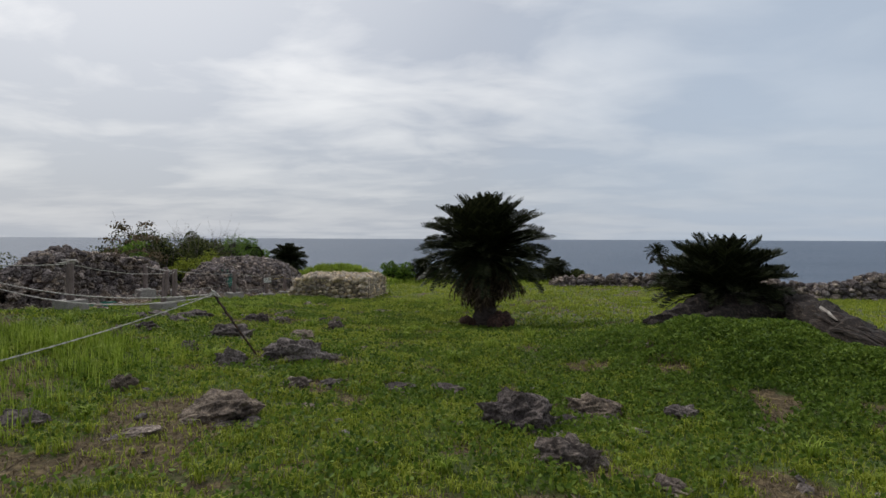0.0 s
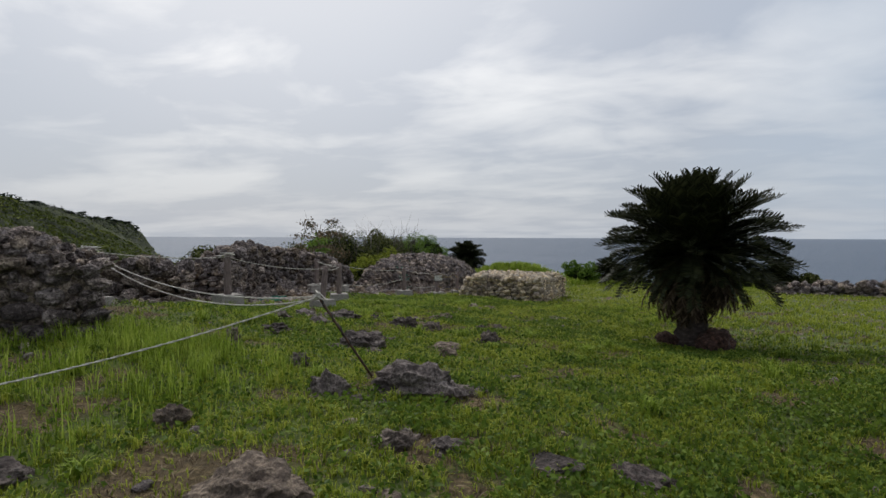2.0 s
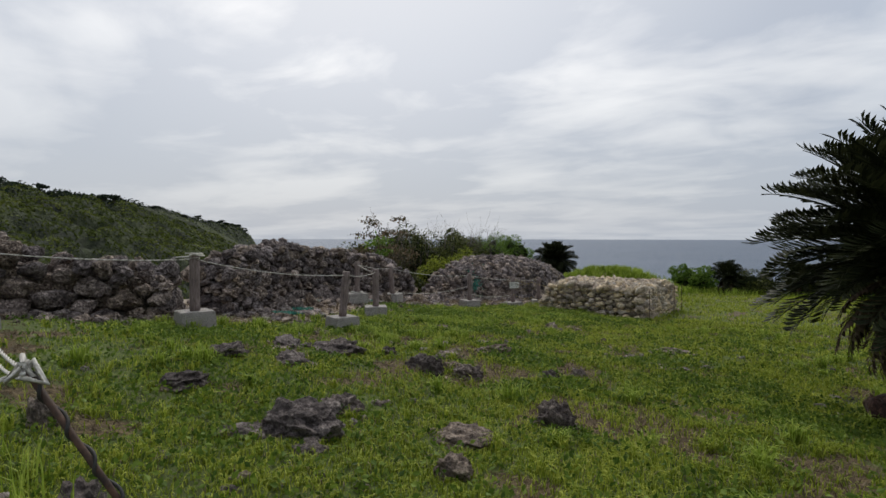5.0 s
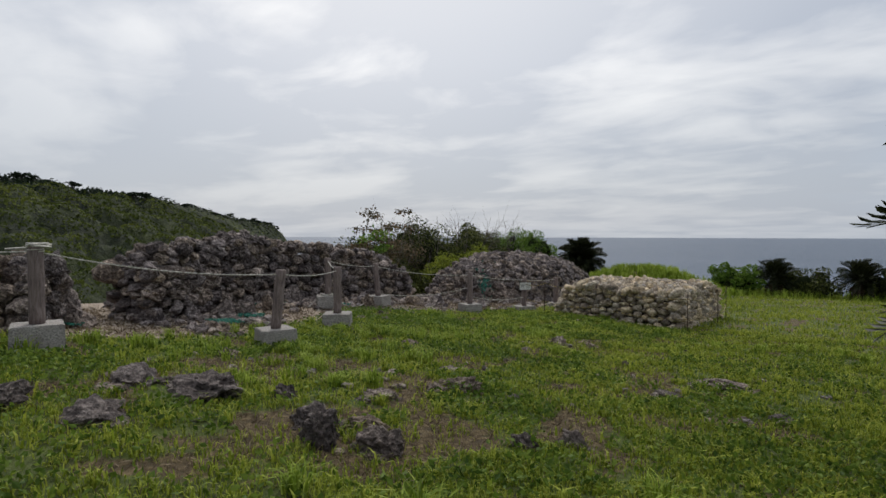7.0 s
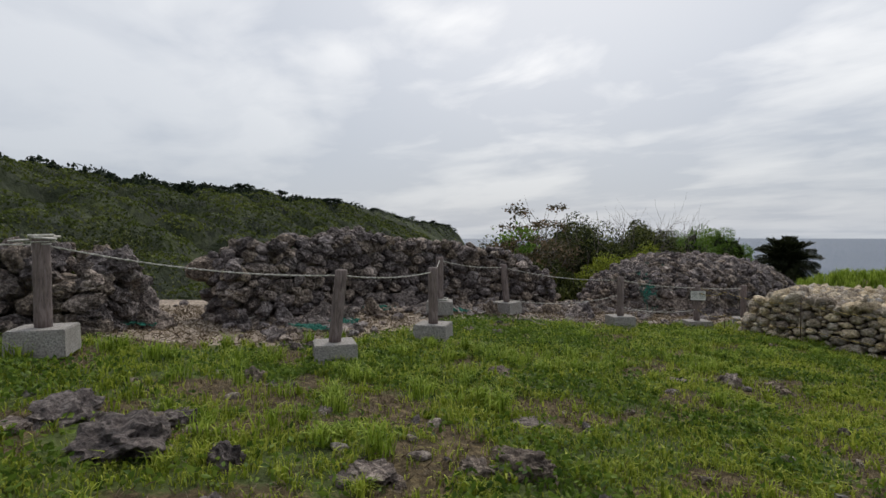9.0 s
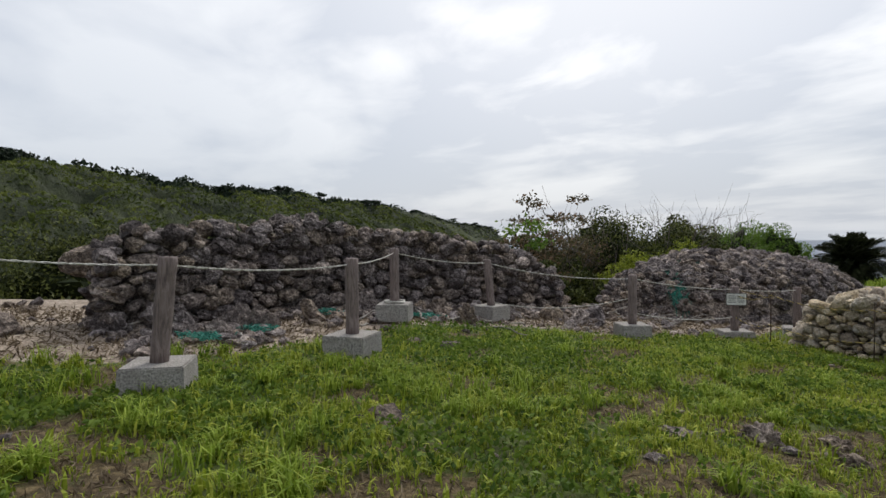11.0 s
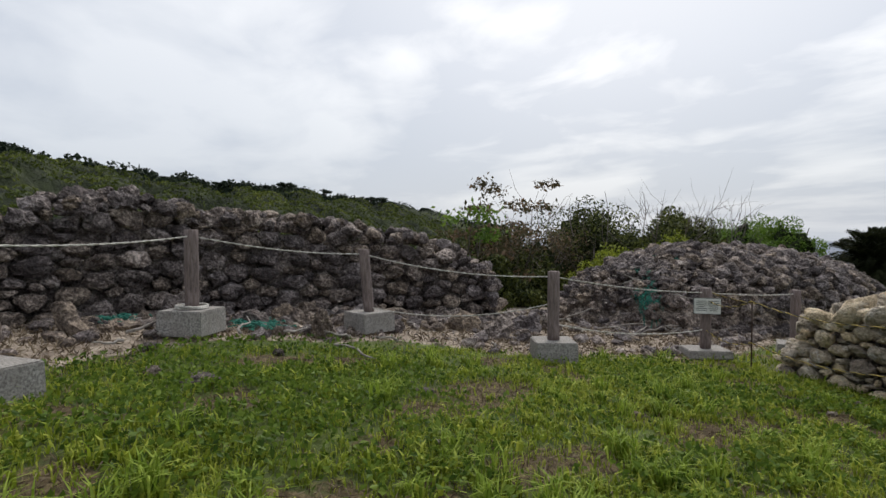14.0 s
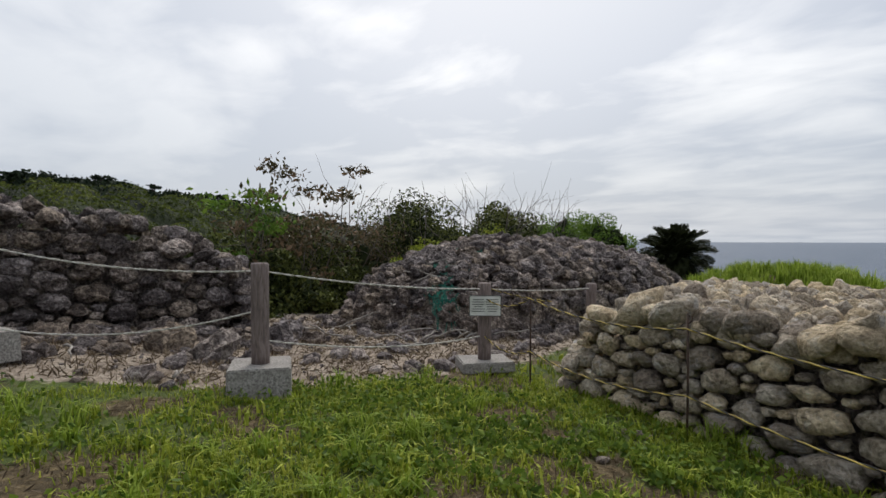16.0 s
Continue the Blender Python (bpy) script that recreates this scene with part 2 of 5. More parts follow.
# near-black stand-in for the shade deep inside the shrubs
INNER_SHADE = leaf_material("inner_shade_colour", (0.006, 0.009, 0.004), (0.014, 0.02, 0.008), (0.035, 0.045, 0.016), 0.0, 0.9, 6.0)
STRAW = leaf_material("dry_straw", (0.07, 0.05, 0.033), (0.16, 0.12, 0.08), (0.3, 0.24, 0.165), 0.2, 0.8, 1.2)

SOIL, n, b, co = material("meadow_soil", 1.0)
pos = n.add("ShaderNodeNewGeometry").outputs["Position"]
patch = n.noise(0.55, 6, 0.62, pos)
bits = n.noise(14, 6, 0.7, pos)
mid = n.noise(3.0, 5, 0.65, pos)
green = n.ramp(n.math("ADD", n.math("MULTIPLY", mid, 0.6), n.math("MULTIPLY", bits, 0.4)),
               [(0.33, (0.03, 0.038, 0.009)), (0.5, (0.07, 0.096, 0.016)), (0.68, (0.135, 0.175, 0.03))])
earth = n.ramp(bits, [(0.3, (0.026, 0.016, 0.007)), (0.5, (0.085, 0.056, 0.025)), (0.7, (0.25, 0.185, 0.095))])
bare = n.add("ShaderNodeAttribute", attribute_name="bare").outputs["Fac"]
bare = n.ramp(n.math("ADD", bare, n.math("MULTIPLY", n.math("SUBTRACT", bits, 0.5), 1.6)), [(0.3, 0.0), (0.75, 0.95)])
dry = n.ramp(n.noise(0.8, 5, 0.6, n.vec("ADD", pos, (31.0, 7.0, 0.0))), [(0.45, (0, 0, 0)), (0.7, (0.6, 0.6, 0.6))])
c = n.mix(n.math("MULTIPLY", dry, 0.5), green, (0.085, 0.085, 0.025))
c = n.mix(bare, c, earth)
# pale sandy rubble floor inside the rope fence, kept in a colour layer
sandy = n.add("ShaderNodeAttribute", attribute_name="rubble").outputs["Fac"]
edge = n.ramp(n.math("ADD", sandy, n.math("MULTIPLY", n.math("SUBTRACT", mid, 0.5), 1.3)), [(0.4, 0.0), (0.6, 1.0)])
sand = n.ramp(n.math("ADD", n.math("MULTIPLY", bits, 0.6), n.math("MULTIPLY", mid, 0.4)),
              [(0.34, (0.1, 0.074, 0.053)), (0.5, (0.3, 0.24, 0.185)), (0.66, (0.54, 0.47, 0.38))])
c = n.mix(edge, c, sand)
n.tree.links.new(c, b.inputs["Base Color"])
bump(n, b, n.math("ADD", bits, mid), 0.9, 0.06)

SEA, n, b, co = material("sea_water", 0.22)
pos = n.add("ShaderNodeNewGeometry").outputs["Position"]
far = n.noise(0.012, 4, 0.5, n.add("ShaderNodeMapping", {"Vector": pos, "Scale": (0.35, 1.6, 1), "Rotation": (0, 0, 0.3)}).outputs[0])
n.tree.links.new(n.ramp(far, [(0.35, (0.045, 0.075, 0.12)), (0.65, (0.07, 0.1, 0.15))]), b.inputs["Base Color"])
b.inputs["Specular IOR Level"].default_value = 0.24
b.inputs["Roughness"].default_value = 0.42
bump(n, b, n.math("ADD", n.noise(0.35, 6, 0.65, pos), n.noise(1.6, 4, 0.6, pos)), 1.0, 0.5)

HEADLAND, n, b, co = material("wooded_headland", 1.0)
pos = n.add("ShaderNodeNewGeometry").outputs["Position"]
# whole surface kept dark: the shade between the leafy crowns put into colour
n.tree.links.new(n.ramp(n.math("ADD", n.math("MULTIPLY", n.noise(0.05, 5, 0.6, pos), 0.5), n.math("MULTIPLY", n.noise(0.5, 5, 0.7, pos), 0.5)),
                        [(0.38, (0.008, 0.012, 0.005)), (0.52, (0.025, 0.034, 0.01)), (0.66, (0.07, 0.085, 0.022))]), b.inputs["Base Color"])
bump(n, b, n.noise(0.9, 5, 0.7, pos), 1.0, 0.8)


# ---- small tools ----
def lattice(ix, iy, seed):
    h = np.sin(ix * 127.1 + iy * 311.7 + seed * 74.7) * 43758.5453
    return h - np.floor(h)


def vnoise(x, y, seed=0):
    """Smooth value noise in 0..1 on numpy arrays."""
    x, y = np.asarray(x, float), np.asarray(y, float)
    ix, iy = np.floor(x), np.floor(y)
    fx, fy = x - ix, y - iy
    fx, fy = fx * fx * (3 - 2 * fx), fy * fy * (3 - 2 * fy)
    a, b_, c_, d_ = lattice(ix, iy, seed), lattice(ix + 1, iy, seed), lattice(ix, iy + 1, seed), lattice(ix + 1, iy + 1, seed)
    return (a * (1 - fx) + b_ * fx) * (1 - fy) + (c_ * (1 - fx) + d_ * fx) * fy


def fbm(x, y, seed=0, octaves=4):
    total, amp, norm = 0, 1.0, 0
    for o in range(octaves):
        total = total + amp * vnoise(np.asarray(x) * 2 ** o, np.asarray(y) * 2 ** o, seed + o * 13)
        norm += amp
        amp *= 0.5
    return total / norm


def bulk(name, verts, faces, mat, parent=None, smooth=False, label=""):
    """A mesh object from numpy arrays; every face has the same number of corners."""
    verts, faces = np.asarray(verts, np.float32).reshape(-1, 3), np.asarray(faces, np.int32)
    me = bpy.data.meshes.new(name)
    k = faces.shape[1]
    me.vertices.add(len(verts))
    me.vertices.foreach_set("co", verts.ravel())
    me.loops.add(faces.size)
    me.loops.foreach_set("vertex_index", faces.ravel())
    me.polygons.add(len(faces))
    me.polygons.foreach_set("loop_start", np.arange(0, faces.size, k, dtype=np.int32))
    me.polygons.foreach_set("use_smooth", np.full(len(faces), smooth))
    me.update(calc_edges=True)
    me.materials.append(mat)
    ob = new(name, me)
    ob.parent = parent
    if label:
        tagged(ob, label)
    return ob


def part(name, bm, mat, parent=None, label="", smooth=False):
    me = bpy.data.meshes.new(name)
    bm.to_mesh(me)
    bm.free()
    for p in me.polygons:
        p.use_smooth = smooth
    me.materials.append(mat)
    ob = new(name, me)
    ob.parent = parent
    if label:
        tagged(ob, label)
    return ob


def thing(name, at, label, category, group="", rz=0.0):
    ob = new(name)
    ob.matrix_world = pose(*at, 0, 0, rz)
    return tagged(ob, label, category, group)


def tube(points, radius, sides=6):
    """A bmesh tube along points; radius is a number or a list."""
    bm = bmesh.new()
    pts = [Vector(p) for p in points]
    rings = []
    for i, p in enumerate(pts):
        d = (pts[min(i + 1, len(pts) - 1)] - pts[max(i - 1, 0)]).normalized()
        a = d.orthogonal().normalized() if i == 0 else (a - d * a.dot(d)).normalized()
        c = d.cross(a)
        r = radius[i] if isinstance(radius, (list, tuple)) else radius
        rings.append([bm.verts.new(p + (a * math.cos(6.2832 * k / sides) + c * math.sin(6.2832 * k / sides)) * r) for k in range(sides)])
    for r0, r1 in zip(rings, rings[1:]):
        for k in range(sides):
            bm.faces.new((r0[k], r0[(k + 1) % sides], r1[(k + 1) % sides], r1[k]))
    bm.faces.new(rings[0][::-1])
    bm.faces.new(rings[-1])
    return bm


def merge(*bms):
    out = bms[0]
    for other in bms[1:]:
        me = bpy.data.meshes.new("joined")
        other.to_mesh(me)
        other.free()
        out.from_mesh(me)
        bpy.data.meshes.remove(me)
    return out


def block(sx, sy, sz, bevel=0.01, taper=1.0, z0=0.0):
    """A bevelled block standing on z0, its top narrower by taper."""
    bm = bmesh.new()
    bmesh.ops.create_cube(bm, size=1)
    for v in bm.verts:
        k = taper if v.co.z > 0 else 1
        v.co = Vector((v.co.x * sx * k, v.co.y * sy * k, z0 + (v.co.z + 0.5) * sz))
    if bevel:
        bmesh.ops.bevel(bm, geom=bm.edges[:], offset=bevel, segments=2, affect="EDGES")
    return bm


# ---- the lie of the land ----
LEVELS = np.array([(1, -.7, .12), (1.4, 6, -.25), (-1.5, 7, -.02), (-1.5, 4.3, .02), (-2, 10.5, -.2), (1.1, 14.5, -.72), (-2.5, 7.5, -.03),
                   (-8.6, 11.4, .05), (-8.2, 14.4, -.42), (-9, 16.4, -.42), (-11, 17.9, -.38), (-11.6, 20.4, -.62), (-9.6, 22.2, -.88),
                   (-9.4, 25, -1.1), (-9.3, 27.2, -1.25), (-8, 24.8, -1.08), (-4.3, 24, -1.12), (-4.1, 28, -1.25), (-6.3, 7.2, .25),
                   (6, 11.5, -.1), (-2.2, 17.4, -.7), (10, 36, -1.4), (23, 28, -1.4), (-9, 8.7, .4)])
SEA_LEVEL = -14.0


def plateau(x, y):
    x, y = np.asarray(x, float), np.asarray(y, float)
    base = 0.18 - 0.052 * np.clip(y, -40, 60)
    num, den = 0, 0
    for px, py, pz in LEVELS:
        w = 1 / ((px - x) ** 2 + (py - y) ** 2 + 1.5) ** 1.5
        num, den = num + w * (pz - (0.18 - 0.052 * py)), den + w
    z = base + num / den * (1 / (1 + 0.0 * x))
    far = np.clip((np.hypot(x, y - 18) - 26) / 14, 0, 1)
    z = z * (1 - far) + far * np.maximum(base, -1.6)
    z = z + 0.42 * np.exp(-(((x - 4.6) / 2.1) ** 2 + ((y - 8.2) / 1.9) ** 2))          # hump below the fallen trunk
    z = z + 1.15 * np.exp(-(((x + 9.2) / 3.4) ** 2 + ((y - 40) / 2.2) ** 2) ** 1.5)      # green knoll behind the cairn
    return z


def edge_y(x):
    """Where the meadow breaks off towards the sea."""
    return 47 - 0.25 * np.abs(x) + 2.5 * (vnoise(x / 7, 0 * x, 5) - 0.5)


def west_edge(y):
    """Where the ground falls off to the wooded valley."""
    return -15.2 - 0.12 * np.clip(y - 20, -30, 8) - 1.2 * vnoise(y / 4, 0 * y, 9)


def ground_z(x, y):
    x, y = np.asarray(x, float), np.asarray(y, float)
    z = plateau(x, y)
    fall = np.clip((y - edge_y(x)) / 14, 0, 1)
    west = np.clip((west_edge(y) - x) / 9, 0, 1) * np.clip((y + 4) / 8, 0, 1)
    k = np.maximum(fall * fall * (3 - 2 * fall), 0)
    z = z * (1 - k) + (SEA_LEVEL - 3) * k
    kw = west * west * (3 - 2 * west)
    z = z - kw * 5.5 * (1 - k)
    near = np.clip(1 - k - kw, 0, 1)
    return z + near * (0.05 * (fbm(x * 1.1, y * 1.1, 3) - 0.5) + 0.09 * (fbm(x * 0.4, y * 0.4, 8) - 0.5))


def gz(x, y):
    return float(ground_z(x, y))

# ---- ground, sea, hill ----
def axis(*spans):
    out = [spans[0][0]]
    for a, b_, step in spans:
        out += list(np.linspace(a, b_, max(1, round((b_ - a) / step)) + 1)[1:])
    return np.array(out)


def sheet(name, xs, ys, height, mat, smooth=True):
    X, Y = np.meshgrid(xs, ys)
    V = np.stack([X, Y, height(X, Y)], -1).reshape(-1, 3)
    nx, ny = len(xs), len(ys)
    i = (np.arange(ny - 1)[:, None] * nx + np.arange(nx - 1)[None]).ravel()
    return bulk(name, V, np.stack([i, i + 1, i + nx + 1, i + nx], 1), mat, smooth=smooth), V


def rubble_mask(x, y):
    """1 inside the rope fence, where the turf gives way to sand and rubble."""
    line_x = np.interp(y, [8, 11, 12.5, 14.5, 16.8, 18.5, 20.5, 22.6, 25.2, 28, 31], [-11.5, -10.6, -9.6, -9.3, -9.7, -10.5, -10.6, -9.3, -8.9, -9.6, -10.5])
    return np.clip((line_x - x) / 0.5 + 0.5, 0, 1) * np.clip((y - 9.5) / 2, 0, 1) * np.clip((33 - y) / 3, 0, 1)


ground, V = sheet("ground", axis((-900, -100, 100), (-100, -30, 6), (-30, -14, 0.5), (-14, 6, 0.16), (6, 30, 0.5), (30, 100, 6), (100, 900, 100)),
                  axis((-900, -60, 80), (-60, -6, 5), (-6, 28, 0.16), (28, 66, 0.5), (66, 120, 9)), ground_z, SOIL)
tagged(ground, "green meadow turf with bare earth patches, on a cliff top", "ground", kind="structure")
def bareness(x, y):
    worn = 0.07 * np.exp(-(((x + 2.2) / 2.2) ** 2 + ((y - 3.4) / 2.0) ** 2)) + 0.04 * np.exp(-(((x + 4.4) / 1.8) ** 2 + ((y - 12.5) / 2.5) ** 2))
    return np.clip((fbm(x * 1.7, y * 1.7, 88, 5) - 0.54 + worn) * 8, 0, 1)


layer = ground.data.attributes.new("bare", "FLOAT", "POINT")
layer.data.foreach_set("value", bareness(V[:, 0], V[:, 1]).astype(np.float32))
layer = ground.data.attributes.new("rubble", "FLOAT", "POINT")
layer.data.foreach_set("value", rubble_mask(V[:, 0], V[:, 1]).astype(np.float32))

sea, _ = sheet("water", axis((-4900, 4900, 700)), axis((-4900, 4900, 700)), lambda x, y: 0 * x + SEA_LEVEL, SEA)
tagged(sea, "blue-grey open sea with small ripples", "sea", kind="structure")

CREST = [(-335, 264), (-250, 165), (-160, 82), (-122, 38), (-102, 0), (-96, -60), (-110, -160)]
CREST_Z = [6.5, 9.0, 8.8, 8.2, 10.2, 10.5, 10.0]


def domes(x, y, cell, seed, low=0.5, high=0.85):
    """Rounded crowns standing side by side, at most about 1 high."""
    x, y = np.asarray(x, float) / cell, np.asarray(y, float) / cell
    ix, iy = np.floor(x), np.floor(y)
    best = np.zeros(x.shape)
    for i in (-1, 0, 1):
        for j in (-1, 0, 1):
            px = ix + i + lattice(ix + i, iy + j, seed)
            py = iy + j + lattice(ix + i, iy + j, seed + 5)
            r = low + (high - low) * lattice(ix + i, iy + j, seed + 9)
            best = np.maximum(best, r * np.sqrt(np.maximum(1 - ((x - px) ** 2 + (y - py) ** 2) / r ** 2, 0)))
    return best


def hill_z(x, y):
    x, y = np.asarray(x, float), np.asarray(y, float)
    best, top, side = np.full(x.shape, 1e9), np.zeros(x.shape), np.zeros(x.shape)
    for (ax, ay), (bx, by), za, zb in zip(CREST, CREST[1:], CREST_Z, CREST_Z[1:]):
        dx, dy = bx - ax, by - ay
        t = np.clip(((x - ax) * dx + (y - ay) * dy) / (dx * dx + dy * dy), 0, 1)
        d = np.hypot(x - ax - t * dx, y - ay - t * dy)
        s = dx * (y - ay) - dy * (x - ax)
        near = d < best
        best, top, side = np.where(near, d, best), np.where(near, za + t * (zb - za), top), np.where(near, s, side)
    foot = np.interp(y, [20, 60, 90], [-7.5, -12, -17])
    width = np.interp(x, [-345, -240, -200, -100], [20, 34, 60, 78])
    k = np.clip(best / width, 0, 1)
    k = np.where(side > 0, k, k * 0.25)
    z = top + (foot - top) * (k * k * (3 - 2 * k))
    z = z - 30 * np.clip((-(x + 338) + 0.35 * (y - 250)) / 12, 0, 1)
    rough = np.clip((z + 16) / 6, 0, 1)
    bumps = domes(x, y, 8.0, 21)
    small = domes(x, y, 4.0, 22)
    return z + rough * (3.0 * bumps + 2.8 * small + 3.0 * (fbm(x / 26, y / 26, 23) - 0.5) - 0.9)


hill, _ = sheet("hillside", axis((-420, -150, 3.0), (-150, -22, 1.0)), axis((-160, -40, 4), (-40, 110, 1.0), (110, 300, 3.5)), hill_z, HEADLAND)
tagged(hill, "green wooded hillside and headland above the sea", "hill", kind="structure")


# ---- leaves and blades ----
def leaf_cloud(name, centres, sizes, mat, parent=None, rs=None, narrow=0.45, up=0.0, label="", kind="stuff"):
    """One small folded leaf of two triangles at each centre, turned at random."""
    m = len(centres)
    d = rs.normal(size=(m, 3))
    d[:, 2] += up
    d /= np.linalg.norm(d, axis=1)[:, None]
    w = np.cross(d, rs.normal(size=(m, 3)))
    w /= np.linalg.norm(w, axis=1)[:, None]
    nrm = np.cross(d, w)
    s = np.asarray(sizes).reshape(-1, 1)
    c = np.asarray(centres)
    v = np.stack([c - d * s * 0.5, c + w * s * narrow * 0.5 + nrm * s * 0.08, c + d * s * 0.5, c - w * s * narrow * 0.5 + nrm * s * 0.08], 1)
    i = np.arange(m)[:, None] * 4
    ob = bulk(name, v.reshape(-1, 3), np.concatenate([i + [0, 1, 2], i + [0, 2, 3]]), mat, parent)
    if parent is None or kind:
        tagged(ob, label, kind=kind)
    elif label:
        tagged(ob, label)
    return ob


def blades(name, x, y, z, length, width, lean, mat, rs, parent=None):
    """Bent grass blades of three triangles each."""
    m = len(x)
    a = rs.uniform(0, 2 * np.pi, m)
    dirs = np.stack([np.cos(a), np.sin(a)], 1)
    side = np.stack([-dirs[:, 1], dirs[:, 0]], 1)
    L, W, K = (np.broadcast_to(q, m) for q in (length, width, lean))
    base = np.stack([x, y, z], 1)

    def at(along, out, half):
        p = base.copy()
        p[:, :2] += dirs * (L * out)[:, None] + side * (W * half)[:, None]
        p[:, 2] += L * along
        return p
    v = np.stack([at(-0.03, 0 * K, 0.5), at(-0.03, 0 * K, -0.5), at(0.55, 0.3 * K, -0.42), at(0.55, 0.3 * K, 0.42), at(0.95 - 0.45 * K, K, 0.0)], 1)
    i = np.arange(m)[:, None] * 5
    ob = bulk(name, v.reshape(-1, 3), np.concatenate([i + [0, 1, 2], i + [0, 2, 3], i + [3, 2, 4]]), mat, parent)
    return ob


def spread(rs, m, xr, yr, keep):
    x, y = rs.uniform(*xr, m), rs.uniform(*yr, m)
    ok = rs.uniform(size=m) < keep(x, y)
    return x[ok], y[ok]


PATH_XY = np.array([(0.7, -3), (0.7, 0.5), (0.4, 3), (-0.2, 5), (-1.0, 9), (-1.6, 11.2), (-2.7, 14), (-3.6, 17), (-4.8, 20), (-6, 22.3)])


def path_distance(x, y):
    px = np.interp(y, PATH_XY[:, 1], PATH_XY[:, 0])
    return np.abs(x - px) * 0.9


# ---- stones ----
def stone_shapes(count, seed, flat=0.75, rough=0.22, boxy=0.75, div=2):
    rs = np.random.RandomState(seed)
    bm = bmesh.new()
    bmesh.ops.create_icosphere(bm, subdivisions=div, radius=1.0)
    base = np.array([v.co[:] for v in bm.verts])
    faces = np.array([[v.index for v in f.verts] for f in bm.faces])
    bm.free()
    out = []
    for _ in range(count):
        p = np.sign(base) * np.abs(base) ** boxy
        for _ in range(5):      # flat facets knocked off
            d = rs.normal(size=3)
            d /= np.linalg.norm(d)
            cut = rs.uniform(0.62, 0.95)
            over = np.maximum(p @ d - cut, 0)
            p = p - over[:, None] * d * 0.85
        f = rs.normal(size=(3, 3)) * 2.1
        ph = rs.uniform(0, 6, 3)
        p = p * (1 + rough * 0.5 * np.sin(p @ f.T + ph).sum(1) / 1.7 + rough * 0.5 * rs.normal(size=len(p)) * 0.5)[:, None]
        p = p / np.abs(p).max(0) * 0.5
        out.append(p)
    return out, faces


def turn(rx, ry, rz):
    return np.array(Euler((rx, ry, rz)).to_matrix())


def place_stones(owner, items, shapes, faces, mat, island_mat, parts=300, key=None, name="stone", rest="rubble_fill", smooth=False, near=None):
    """Stones of a wall or a heap: the nearest as parts that share their meshes, the others joined."""
    if key:
        items = sorted(items, key=lambda s: (s[0] - key[0]) ** 2 + (s[1] - key[1]) ** 2)
    meshes = []
    near, near_faces = near or (shapes, faces)
    for p in near:
        me = bpy.data.meshes.new(name)
        me.from_pydata([tuple(q) for q in p], [], [tuple(int(i) for i in f) for f in near_faces])
        for q in me.polygons:
            q.use_smooth = smooth
        me.materials.append(mat)
        meshes.append(me)
    inv = owner.matrix_world.inverted()
    for k, (x, y, z, sx, sy, sz, rx, ry, rz) in enumerate(items[:parts]):
        ob = new(name, meshes[k % len(meshes)])
        ob.parent = owner
        ob.matrix_basis = inv @ Matrix.LocRotScale((x, y, z), Euler((rx, ry, rz)), (sx, sy, sz))
    vs, fs, n0 = [], [], 0
    org = np.array(owner.matrix_world.translation)
    for k, (x, y, z, sx, sy, sz, rx, ry, rz) in enumerate(items[parts:]):
        vs.append((shapes[k % len(shapes)] * (sx, sy, sz)) @ turn(rx, ry, rz).T + (x, y, z) - org)
        fs.append(faces + n0)
        n0 += len(shapes[0])
    if vs:
        tagged(bulk(rest, np.concatenate(vs), np.concatenate(fs), island_mat, owner, smooth=smooth), kind="stuff")


def along(path, s):
    seg = [math.dist(a, b_) for a, b_ in zip(path, path[1:])]
    for (a, b_), L in zip(zip(path, path[1:]), seg):
        if s <= L or b_ is path[-1]:
            t = s / L
            return a[0] + (b_[0] - a[0]) * t, a[1] + (b_[1] - a[1]) * t, math.atan2(b_[1] - a[1], b_[0] - a[0])
        s -= L


def length_of(path):
    return sum(math.dist(a, b_) for a, b_ in zip(path, path[1:]))


def course_items(path, top, size, rs, batter=0.12, jitter=0.04, tall=(0.4, 1.05), pitch=0.56):
    """Stones laid in uneven courses up one face; path runs with the face on its right hand. top(s) is the height of the crest."""
    items, L = [], length_of(path)
    for row in range(40):
        any_left = False
        s = -rs.uniform(0, size)
        while s < L:
            w = size * rs.uniform(0.5, 1.7)
            h = size * rs.uniform(*tall)
            mid_s = min(max(s + w / 2, 0), L - 1e-4)
            x, y, a = along(path, mid_s)
            g = gz(x, y)
            z = g + (row + 0.35) * size * pitch + rs.uniform(-0.16, 0.16) * size
            if z < top(mid_s) - 0.25 * h:
                any_left = True
                inset = (z - g) * batter + rs.uniform(-jitter, jitter)
                nx, ny = math.sin(a), -math.cos(a)
                items.append((x - nx * inset, y - ny * inset, z, w * 1.06, size * rs.uniform(0.9, 1.4), h * 1.1,
                              rs.uniform(-0.4, 0.4), rs.uniform(-0.45, 0.45), a + rs.uniform(-0.5, 0.5)))
            s += w * 0.93
        if not any_left:
            break
    return items


